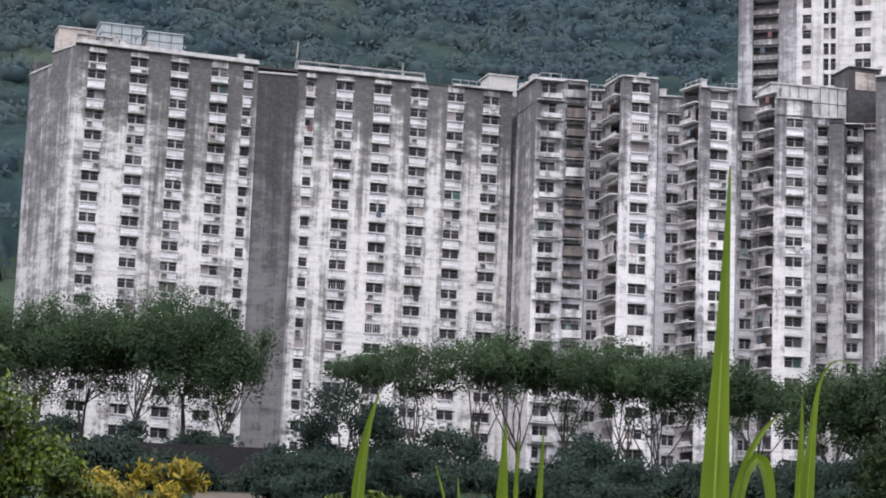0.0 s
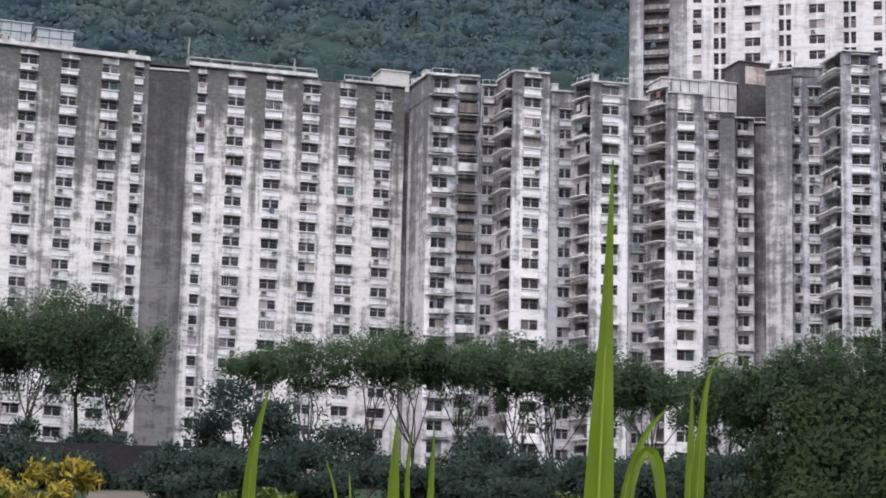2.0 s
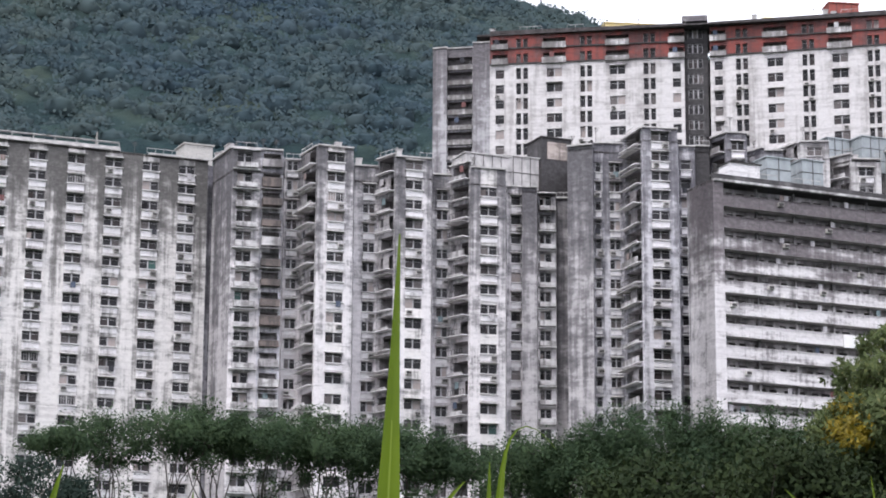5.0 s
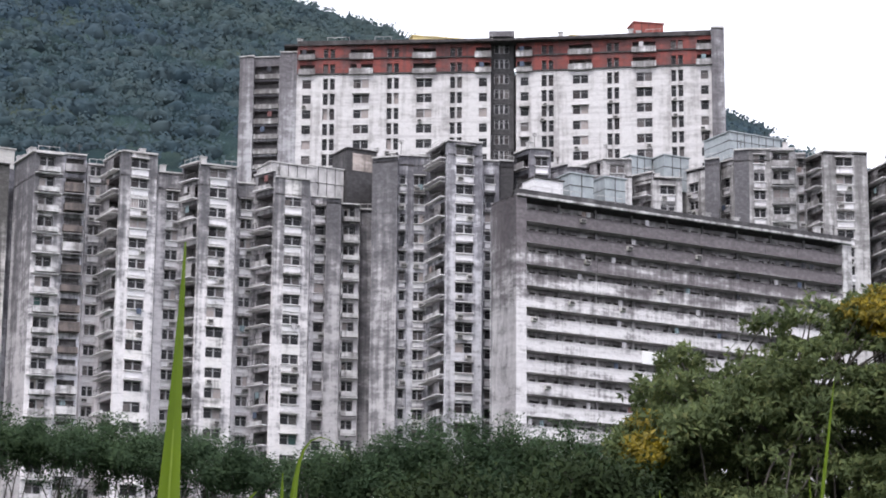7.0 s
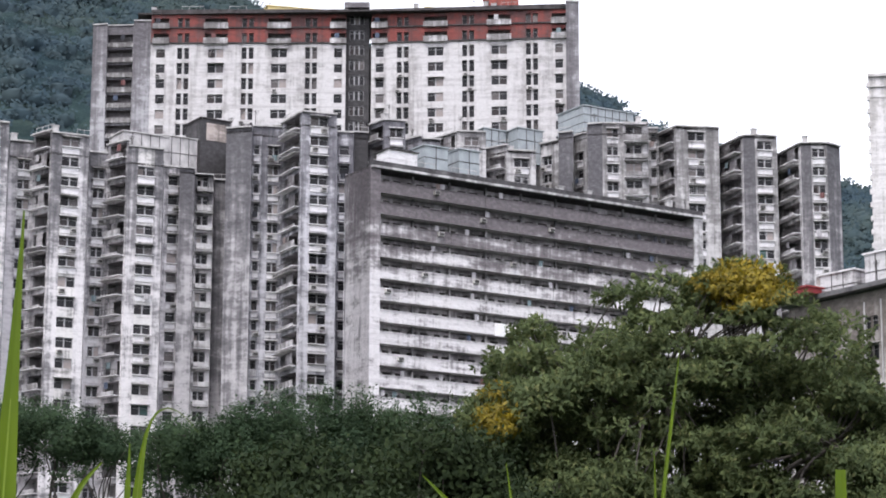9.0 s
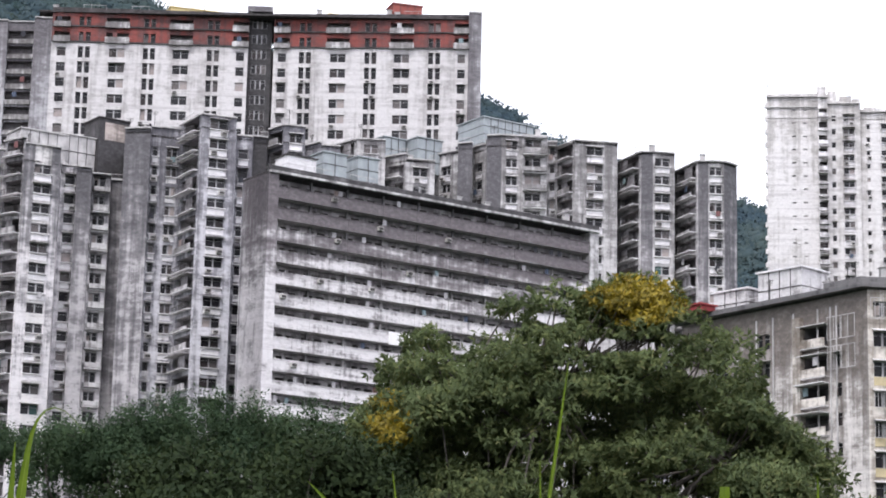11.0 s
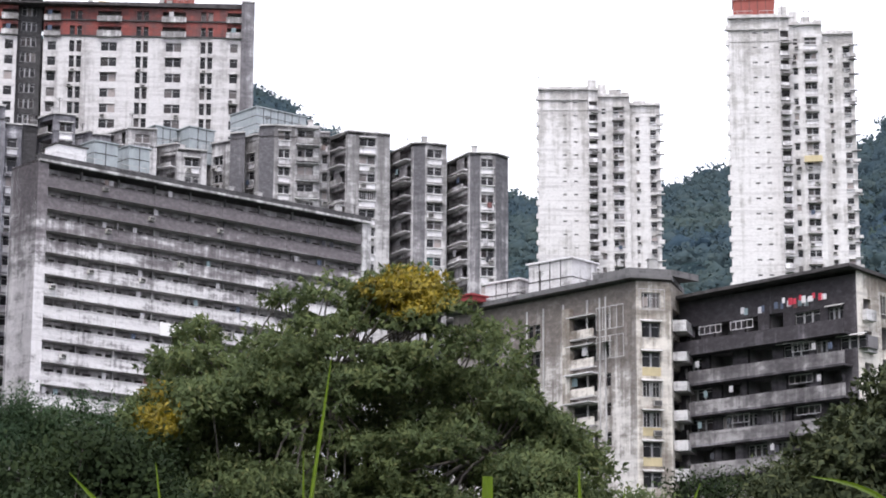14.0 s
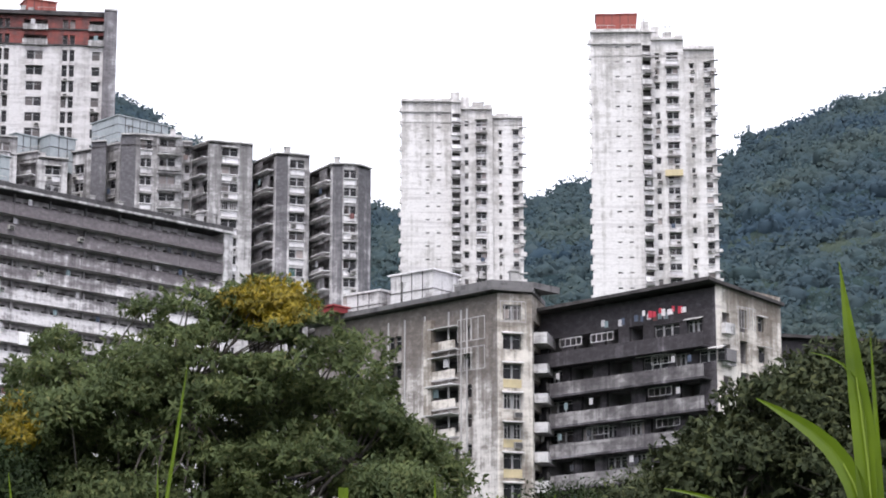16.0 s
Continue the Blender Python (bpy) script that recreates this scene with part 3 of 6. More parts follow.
def part_rails(f, z, a, b):
    """A thin pipe rail on posts along the roof edge."""
    k = max(2, int((b - a) / 3))
    for i in range(k + 1):
        s = Solid()
        s.box(-0.05, 0.05, -0.05, 0.05, 0, 0.55)
        x = a + (b - a) * i / k
        f.put("rail_post", once("post", lambda: s.mesh("rail_post", EDGE)), x, 0.2, z)
    f.ledge(z + 0.55, 0.26, 0.09, a, b, name="rail")


slab_block()


# ---- the bay-fronted blocks beside it ----
def side_balcony(f, z, rng, deep):
    """A deep open balcony on the flank of a bay: thin white slab, low parapet or rail, now and then closed in or hooded."""
    a, b = f.length * 0.12, f.length * 0.9
    lo, w = z - 0.85, round(b - a, 2)
    mid = (a + b) / 2
    out = rng.choice((0.7, 0.9, 1.2))
    f.holes.append((a, b, lo, lo + 2.05, 1.5 if deep else 0.7, 1 if deep and rng.random() < 0.6 else 2))
    f.ledge(lo - 0.1, out, 0.12, a - 0.2, b + 0.1, TRIM, "balcony_slab")
    k = rng.random()
    if k < 0.35:
        h = rng.choice((0.3, 0.5, 0.8))
        s = Solid()
        s.box(-w / 2, w / 2, 0.0, 0.09, 0.0, h)
        f.put("parapet", once(("sp", w, h), lambda: s.mesh("parapet", EAVE)), mid, out - 0.02, lo + 0.025)
    elif k < 0.8:
        f.put("railing", once(("sr", w), lambda: railing_mesh(w, 0.8, IRON, 0.5)), mid, out - 0.08, lo + 0.025)
    if rng.random() < 0.2:
        f.ledge(lo + 2.1, out + 0.15, 0.08, a - 0.2, b + 0.1, EDGE, "eave")
    if rng.random() < 0.3:
        s = Solid()
        s.box(-w * 0.2, w * 0.2, 0.0, 0.05, 0.0, 1.9)
        f.put("screen", once(("sc", w), lambda: s.mesh("screen", RAILWALL)), a + w * rng.uniform(0.25, 0.75), out * 0.4, lo + 0.03)
    if rng.random() < 0.12:
        f.put("laundry", once("c", lambda: cloth_mesh(0.8, 0.9)), mid + (rng.random() - 0.5) * w * 0.5, out * 0.7, lo + 1.9)


def bay_block(label, turns, roof, foot, first, paint, back_r, seed):
    """turns: (kind, az, r, az, r[, window az, width]) left to right; a stretch a row."""
    rng = random.Random(seed)
    at = polar(turns[0][1], turns[0][2])
    house = building("apartment_building", (*at, foot), label, "hillside flats")
    ring = []
    floors = int((roof - first - foot) / FLOOR)
    last = None
    for row in turns:
        kind, a0, r0, a1, r1 = row[:5]
        drop = row[7] if len(row) > 7 else 0.0
        p, q = polar(a0, r0), polar(a1, r1)
        if last is not None and (p - last).length > 0.05:
            g = Front(house, last, p, foot, roof - drop, rng)
            g.wall(paint, name="return_wall")
        f = Front(house, p, q, foot, roof - drop, rng)
        if kind in ("front", "in", "loggia") and len(row) > 5:
            x = (polar(row[5], (r0 + r1) / 2) - p).dot(f.u)
            w = row[6]
            for k in range(floors):
                z = roof - first - k * FLOOR
                if z > roof - drop - 0.8:
                    continue
                if kind == "front":
                    f.window(x, z, w, 1.4, 2, 0.9 if k < 7 or rng.random() < 0.4 else 0.0, 0.6, 0.3)
                elif kind == "in":
                    f.window(x, z, w, 1.45, 2 if w > 1.4 else 1, 0.8, 0.75, 0.35)
        if kind in ("balcony", "loggia", "cave"):
            w = f.length * 0.62 if len(row) < 6 or kind == "balcony" else row[6]
            for k in range(floors):
                z = roof - first - k * FLOOR
                if z > roof - drop - 0.8:
                    continue
                if kind == "balcony":
                    side_balcony(f, z, rng, seed < 20)
                elif kind == "cave":
                    f.recess(f.length / 2, z + 0.35, w, 1.3, rng.choice((0.7, 1.1, 1.5)), 0.4, 0.1, False, False, 0.55 + 0.4 * rng.random(), rng.choice((BROWN, BROWN, RAILWALL, EAVE)))
                    if rng.random() < 0.6:
                        f.put("awning", once(("h", 2.9, 1.1), lambda: hood_mesh(2.9, 1.1)), f.length / 2, 0.0, z + 1.5)
                else:
                    # a balcony door with a window beside it behind a low slab
                    f.window(f.length / 2 - w * 0.08, z + 0.2, round(w * 0.8, 2), 1.55, 2, 0, 0, 0.3, 0.3, 0.55)
                    f.put("balcony", once(("lb", w, z % 2 < 1), lambda: balcony_mesh(w + 0.3, 0.9, 0.5 + 0.2 * (z % 2 < 1), EAVE)), f.length / 2, 0.003, z - 1.15)
                    if rng.random() < 0.75:
                        f.ledge(z + 1.25, rng.choice((0.6, 1.0)), 0.1, 0.1, f.length - 0.1, TRIM, "eave")
        f.wall(SHAFT if kind == "dark" else WALL_M4 if kind == "cave" else FLANK if kind == "blind" else paint, strip=STRIP if kind == "front" and seed == 11 else None)
        f.ledge(roof - drop, 0.35, 0.2)
        f.clutter(roof - drop + 0.2, 1.0)
        ring += [p, q]
        last = q
    deep = max([row[7] for row in turns if len(row) > 7], default=0.0)
    left, right = polar(turns[0][1], back_r), polar(turns[-1][3], back_r + 3)
    body_behind(house, [(v.x, v.y) for v in (ring[-1], right, left, ring[0])], foot, roof - deep, FLANK)
    roof_over(house, [*ring, right, left], roof - deep - 0.1)
    return house


bay_block("grey-white bay-fronted apartment tower row with stacked balconies", [
    ("blind", 1.66, 335.8, 2.12, 328.0),
    ("loggia", 2.12, 328.0, 2.80, 328.7, 2.53, 2.6),
    ("cave", 2.80, 328.7, 3.34, 329.2, 3.0, 2.4),
    ("in", 3.38, 331.5, 3.76, 331.8, 3.57, 1.5, 0.6),
    ("balcony", 3.78, 331.8, 4.17, 326.0),
    ("front", 4.17, 325.7, 5.03, 327.2, 4.62, 2.4),
    ("in", 5.06, 332.5, 5.62, 333.2, 5.42, 1.7, 1.0),
    ("balcony", 5.62, 333.2, 6.05, 329.8),
    ("front", 6.05, 329.5, 6.92, 331.0, 6.50, 2.4, 0.4),
    ("in", 6.95, 336.3, 7.38, 336.8, 7.18, 1.6, 1.2),
    ("balcony", 7.38, 336.8, 7.86, 333.6),
    ("front", 7.86, 333.4, 8.70, 334.8, 8.30, 2.4, 0.9),
    ("in", 8.73, 339.0, 9.10, 339.5, 8.95, 1.4, 2.2),
    ("blind", 9.10, 338.0, 9.45, 338.3, 0, 0, 2.6),
    ("loggia", 9.47, 340.0, 9.90, 340.5, 9.7, 2.0, 3.0),
    ("blind", 9.92, 343.0, 10.3, 343.0, 0, 0, 3.0),
], 89.4, 26.0, 1.45, WALL_M3, 352, 11)

bay_block("taller grey stained apartment tower with balconies and bays", [
    ("blind", 10.19, 335.8, 10.80, 334.6, 0, 0, 1.3),
    ("in", 10.82, 336.6, 11.04, 336.8, 10.93, 0.8, 0.6),
    ("in", 11.06, 337.0, 11.52, 337.5, 11.33, 1.5, 0.5),
    ("balcony", 11.52, 337.5, 12.00, 331.0),
    ("front", 12.00, 330.6, 12.84, 332.0, 12.42, 2.5),
    ("in", 12.86, 336.0, 13.24, 336.4, 13.03, 1.4, 1.4),
    ("dark", 13.26, 337.5, 13.6, 338.0, 0, 0, 1.0),
    ("balcony", 13.6, 340.0, 14.0, 336.6, 0, 0, -0.6),
    ("front", 14.0, 336.6, 14.5, 337.2, 14.28, 1.8, -0.6),
    ("balcony", 14.5, 341.0, 14.9, 338.6, 0, 0, 1.2),
    ("front", 14.9, 338.6, 15.35, 339.2, 15.12, 1.6, 1.6),
], 93.4, 26.0, 1.25, WALL_M4, 354, 12)


# ---- the gallery block: long open corridors, one over the other ----
def gallery_block():
    rng = random.Random(5)
    roof, foot = 79.2, 26.0
    a, b = polar(13.66, 304.6), polar(21.60, 335.3)
    house = building("apartment_building", (*a, foot), "long gallery-access apartment block with white stained corridor parapets", "hillside flats")
    f = Front(house, a, b, foot, roof, rng)
    u, n, L = f.u, f.n, f.length
    side = Front(house, a - n * 6.5, a, foot, roof, rng)
    side.wall(FLANK, name="flank_wall")
    end = Front(house, b, b - n * 6.5, foot, roof, rng)
    end.wall(FLANK, name="flank_wall")
    # end piers
    for x0, x1 in ((0.0, 1.5), (L - 1.6, L)):
        s = Solid()
        ring = [f.at(x0, 0.15, 0), f.at(x1, 0.15, 0), f.at(x1, -6.0, 0), f.at(x0, -6.0, 0)]
        s.prism([(p[0], p[1]) for p in ring], 0, roof - foot)
        part("end_pier", s.mesh("end_pier", EAVE if x0 else WALL_S), house)
    rows = 15
    for k in range(rows):
        z = roof - 1.3 - k * FLOOR
        # parapet band, its coping, the corridor slab
        x = 1.5
        while x < L - 1.7:
            w = min(5.4, L - 1.6 - x)
            j = 0.03 * rng.random()
            ring = [f.at(x, j, 0), f.at(x + w - 0.03, j, 0), f.at(x + w - 0.03, -0.14, 0), f.at(x, -0.14, 0)]
            band = Solid()
            band.prism([(p[0], p[1]) for p in ring], z - 2.05 - foot, z - 0.54 - foot)
            part("parapet_panel", band.mesh("parapet_panel", WALL_S), house)
            x += w
        f.ledge(z - 0.54, 0.12, 0.08, 1.5, L - 1.6, WALL_S, "coping")
        slab = Solid()
        ring = [f.at(1.5, -0.15, 0), f.at(L - 1.6, -0.15, 0), f.at(L - 1.6, -6.0, 0), f.at(1.5, -6.0, 0)]
        slab.prism([(p[0], p[1]) for p in ring], z - 2.05 - foot, z - 1.85 - foot)
        part("corridor_slab", slab.mesh("corridor_slab", EDGE), house)
        # the wall behind the corridor, its doors and windows
        g = Front(house, a + u * 1.5 - n * 1.5, b - u * 1.6 - n * 1.5, z - 1.85, z + 0.7, rng)
        x = 1.4
        while x < g.length - 2:
            w = 0.9 + 0.5 * (rng.random() < 0.4)
            g.holes.append((x, x + w, z - 1.85, z + 0.2))
            g.holes.append((x + w + 0.5, x + w + 1.7, z - 0.9, z + 0.2))
            x += w + 2.6 + rng.random() * 0.8
        g.wall(RAILWALL, 0.12, "corridor_wall")
        for _ in range(rng.randrange(2, 6)):
            x = 2 + rng.random() * (L - 6)
            f.put("laundry", once(("c", 1), lambda: cloth_mesh(0.6, 0.75)), x, -0.3 - 0.4 * rng.random(), z + 0.45)
        for _ in range(rng.randrange(0, 3)):
            x = 2 + rng.random() * (L - 6)
            f.appliance(x, 0.05, z - 1.4 + rng.random() * 0.5)
    # piers between corridor bays
    for k in range(1, 9):
        s = Solid()
        x = 1.5 + k * (L - 3.1) / 9
        ring = [f.at(x - 0.12, -1.0, 0), f.at(x + 0.12, -1.0, 0), f.at(x + 0.12, -1.3, 0), f.at(x - 0.12, -1.3, 0)]
        s.prism([(p[0], p[1]) for p in ring], 0, roof - foot - 0.3)
        part("corridor_post", s.mesh("corridor_post", FLANK), house)
    f.ledge(roof - 0.25, 0.5, 0.3, mat=EAVE)
    f.clutter(roof + 0.75, 0.8)
    f.ledge(roof + 0.05, 0.2, 0.7, mat=SHAFT, name="roof_upstand")
    roof_over(house, [a, b, b - n * 6.5, a - n * 6.5], roof - 0.02)
    s = Solid()
    ring = [f.at(19.0, 0.2, 0), f.at(22.9, 0.2, 0), f.at(22.9, 0.05, 0), f.at(19.0, 0.05, 0)]
    zp = roof - 1.3 - 6 * FLOOR - foot
    s.prism([(p[0], p[1]) for p in ring], zp - 2.2, zp - 0.5)
    part("fresh_white_panel", s.mesh("fresh_white_panel", FRESH), house, label="newly painted white parapet panel")


gallery_block()

# ---- the bays of the upper row behind the gallery block ----
for label, turns, roof, seed in (
    ("small grey stained apartment bay with roof terrace", [
        ("balcony", 15.2, 362, 15.75, 358), ("front", 15.75, 357.5, 16.45, 358, 16.1, 2.2), ("balcony", 16.45, 362, 16.95, 359.5, 0, 0, 1.6), ("front", 16.95, 359.5, 17.65, 360.5, 17.3, 2.2, 2.4)], 98.0, 21),
    ("grey stained apartment tower bay with rounded stacked balconies", [
        ("in", 17.65, 369, 18.2, 366, 17.93, 1.7, 1.4), ("blind", 18.2, 364, 18.55, 363.2, 0, 0, 0.8), ("in", 18.57, 366, 18.88, 364, 18.72, 1.2, 0.8), ("blind", 18.9, 362, 19.25, 361.5),
        ("in", 19.25, 361.5, 19.75, 362, 19.5, 1.7), ("loggia", 19.75, 361.6, 20.35, 362, 20.0, 3.0), ("in", 20.36, 365, 20.6, 365, 20.48, 0.8)], 100.2, 22),
    ("grey concrete apartment tower bay with side balconies", [
        ("balcony", 20.55, 367, 21.02, 362), ("front", 21.02, 361.8, 22.05, 363.5, 21.5, 2.5)], 99.6, 23),
    ("grey concrete apartment tower bay with side balconies", [
        ("balcony", 22.05, 368, 22.62, 361), ("blind", 22.62, 361, 22.9, 361), ("front", 22.9, 361, 23.42, 362, 23.12, 2.3)], 97.6, 24),
    ("grey concrete apartment tower bay with side balconies", [
        ("balcony", 23.42, 366, 23.98, 359), ("blind", 23.98, 359, 24.22, 359), ("front", 24.22, 359, 24.6, 359.5, 24.4, 1.9), ("blind", 24.6, 359.5, 24.9, 362)], 95.6, 25),
):
    bay_block(label, turns, roof, 40.0, 1.5, WALL_N, 380, seed)


# ---- the tall red-topped block ----
def red_block():
    rng = random.Random(8)
    roof, foot = 136.0, 70.0
    a, b = polar(8.0, 421.0), polar(18.72, 414.0)
    house = building("apartment_building", (*a, foot), "tall white slab block with a brick-red band under the roof", "hillside flats")
    w0 = polar(6.93, 426)
    # left wing: open landings between two blind piers
    u = (b - a).normalized()
    for az0, az1, kind in ((6.93, 7.27, 0), (7.27, 7.9, 1), (7.9, 8.32, 0)):
        f = Front(house, polar(az0, 425 if az1 < 8 else 421.3), polar(az1, 424 if az1 < 8 else 421.0), foot, roof - 1.5, rng)
        if kind:
            for k in range(20):
                f.recess(f.length / 2, roof - 4.0 - k * FLOOR, f.length - 0.3, 1.7, 0.3, 0.2, 0.3)
        f.wall(WALL_RG, name="wing_wall")
        f.ledge(roof - 1.5, 0.25, 0.2)
    cols = [(8.52, 1.7, 1), (9.07, 1.0, 0), (9.87, 3.0, 2), (10.65, 1.0, 0), (11.42, 3.0, 2), (12.2, 1.0, 0), (12.86, 1.6, 1),
            (13.84, 1.6, 1), (14.41, 1.0, 0), (15.22, 3.0, 2), (16.02, 1.0, 0), (16.78, 3.0, 2), (17.58, 1.0, 0), (18.24, 1.5, 1)]
    m0, m1 = polar(13.04, 417.5), polar(13.66, 417.3)
    for p, q, lo, hi in ((polar(8.32, 420.9), m0, 8.3, 13.05), (m1, polar(18.4, 414.3), 13.66, 18.4)):
        f = Front(house, p, q, foot, roof - 5.7, rng)
        g = Front(house, p, q, roof - 5.7, roof, rng)
        mine = [c for c in cols if lo < c[0] < hi]
        for az, w, kind in mine:
            x = (polar(az, 418.5 if az < 13 else 415.8) - p).dot(f.u)
            for k in range(2, 17):
                z = roof - 1.9 - k * FLOOR
                if kind == 0:
                    for s in (-0.62, 0.62):
                        f.window(x + s, z, 0.9, 2.1, 1, 0, 0, 0.06, 0.0, 0.5)
                else:
                    f.window(x, z, w * 0.93, 1.6, 2 if w > 2 else 1, 0, 0.15, 0.2)
            for k in range(2):
                z = roof - 1.9 - k * FLOOR
                if kind == 0:
                    for s in (-0.62, 0.62):
                        g.window(x + s, z, 0.85, 1.8, 1, 0, 0, 0, 0.0, 0.5)
                else:
                    g.recess(x, z + 0.2, w + 1.0, 1.3, 0.7, 0.0, 0.4)
        f.wall(WALL_R)
        g.wall(RED, name="red_wall", label="faded brick-red painted top storeys")
        for z in (roof - 5.75, roof - 2.9):
            g.ledge(z, 0.25, 0.25, mat=SLAB, name="string_course")
        g.ledge(roof, 0.4, 0.5, mat=SLAB)
        g.clutter(roof + 0.5, 0.7)
    # dark stair strip
    s = Front(house, m0 - Vector((0.0, -1.4)), m1 - Vector((0.0, -1.4)), foot, roof + 1.2, rng)
    for k in range(20):
        s.window(s.length / 2, roof - 1.0 - k * FLOOR, 2.6, 1.7, 3, 0, 0, 0, 0.0, 0.1)
    s.wall(SHAFT, name="stair_wall")
    s.ledge(roof + 1.2, 0.6, 1.0, mat=WALL_RG)
    e = Front(house, polar(18.4, 413.8), b, foot, roof + 0.8, rng)
    e.wall(WALL_RG, name="end_pier")
    e.ledge(roof + 0.8, 0.2, 0.3)
    back = [(p.x, p.y) for p in (b, polar(18.6, 432), polar(7.2, 440), w0)]
    body_behind(house, back, foot, roof - 1.5, WALL_RG)
    roof_over(house, [a, b, polar(18.6, 431), polar(8.0, 438)], roof - 0.05)


red_block()


# ---- the two white towers on the hill ----
def white_tower(az0, r, roof, foot, seed, k_w):
    """k_w: degrees of view to metres along the front."""
    rng = random.Random(seed)
    house = building("apartment_tower", (*polar(az0, r), foot), "white rain-stained point tower with small balconies", "white towers")
    lefts = [(0.0, 1.22, 0.0, "slot"), (1.22, 1.45, -1.4, "bay"), (1.45, 2.22, 0.6, "mid"), (2.22, 2.95, 2.2, "end")]
    ring, last = [], None
    tops = {"slot": 0.0, "bay": -0.6, "mid": -1.5, "end": -3.0}
    for x0, x1, back, kind in lefts:
        p, q = polar(az0 + x0 * k_w, r + back), polar(az0 + x1 * k_w, r + back + 0.3)
        top = roof + tops[kind]
        if last is not None:
            Front(house, last, p, foot, top, rng).wall(WALL_T, name="return_wall")
        f = Front(house, p, q, foot, top, rng)
        for k in range(24):
            z = top - 3.0 - k * FLOOR
            if z < foot + 2:
                break
            if kind == "slot":
                for s in (0.53, 0.75):
                    f.window(f.length * s, z + 0.3, 0.85, 0.3, 1, 0, 0, 0, 0.0)
                f.ledge(z + 0.8, 0.3, 1.0, -0.35, 0.25, WALL_T, "corner_ledge")
            elif kind == "bay":
                f.recess(f.length / 2, z + 0.1, f.length - 0.35, 1.2, rng.choice((0.5, 0.8, 1.1)), 0.4, 0.1, dim=False, high=0.15 + 0.4 * (rng.random() < 0.5), mat=TRIM)
                if rng.random() < 0.6:
                    f.put("awning", once(("h", 2.4, 1.2), lambda: hood_mesh(2.0, 1.2)), f.length * rng.uniform(0.4, 0.9), 0.0, z + 1.0)
            elif kind == "mid":
                f.window(f.length * 0.18, z, 0.85, 1.2, 1, 0, 0.4, 0.2)
                f.window(f.length * 0.64, z, 2.1, 1.3, 2, 0.75, 0.7, 0.45)
                if rng.random() < 0.35:
                    f.put("awning", once(("h", 2.4, 1.0), lambda: hood_mesh(2.7, 1.0)), f.length * 0.64, 0.0, z + 0.85)
            else:
                f.window(f.length * 0.25, z, 0.65, 0.9, 1, 0, 0.5, 0.3)
                f.window(f.length * 0.76, z, 1.2, 1.2, 1, 0.5, 0.5, 0.4)
                # hoods and small balconies jutting past the corner
                k_ = rng.random()
                f.ledge(z + rng.uniform(0.7, 1.1), 0.5, 0.12, f.length - 0.9, f.length + rng.choice((0.3, 0.5, 0.8)), TRIM if k_ < 0.8 else RAILWALL, "eave")
                if k_ < 0.5:
                    f.ledge(z - 1.2, 0.4, rng.uniform(0.5, 0.9), f.length - 0.6, f.length + rng.uniform(0.3, 0.7), WALL_T, "corner_balcony")
        f.wall(WALL_T)
        f.ledge(top, 0.6, 0.16, mat=EDGE)
        f.ledge(top + 0.16, 0.25, 0.5, mat=WALL_T, name="roof_upstand")
        if kind == "slot":
            f.ledge(top - 2.2, 0.35, 0.2, -0.5, f.length, EDGE, "string_course")
        f.clutter(top + 0.75, 1.1)
        ring += [p, q]
        last = q
    lb, rb = polar(az0 + 0.05 * k_w, r + 13), polar(az0 + 2.85 * k_w, r + 14)
    body_behind(house, [(v.x, v.y) for v in (ring[-1], rb, lb, ring[0])], foot, roof - 4, WALL_T)
    roof_over(house, [*ring, rb, lb], roof - 4.3, EDGE)
    # roof storeys behind the parapets
    for x0, x1, h, d in ((0.05, 1.15, 0.0, 2.0), (1.2, 1.42, 2.9, 2.6), (1.45, 1.66, 2.0, 3.0), (1.72, 1.95, 0.6, 2.2), (2.02, 2.2, 0.1, 2.6), (2.3, 2.6, -1.6, 3.2)):
        s = Solid()
        b = house.location
        q = [polar(az0 + x0 * k_w, r + d), polar(az0 + x1 * k_w, r + d), polar(az0 + x1 * k_w, r + 9), polar(az0 + x0 * k_w, r + 9)]
        s.prism([(p.x - b.x, p.y - b.y) for p in q], roof - 4.3 - b.z, roof + h - b.z)
        part("roof_hut", s.mesh("roof_hut", WALL_T), house)
    return house


def tint_awning(az, r, z, w):
    """One odd-coloured awning on the nearer white tower."""
    c = polar(az, r)
    s = Solid()
    s.box(-w / 2, w / 2, -0.8, 0.0, 0.0, 1.1)
    thing("awning", (c.x, c.y, z), "faded yellow canvas awning on the white tower", "awning", "", s.mesh("awning", OCHRE), radians(-32))


white_tower(25.62, 490, 143.4, 88.0, 31, 1.0)
white_tower(30.22, 428, 138.2, 80.0, 32, 1.02)
tint_awning(32.2, 428.2, 111.0, 3.2)
box_thing("water_tank", 30.86, 434, 7.4, 5, 138.2, 4.6, ORANGE, "brick-red water tank on the tower roof", "tank", -30, 1)


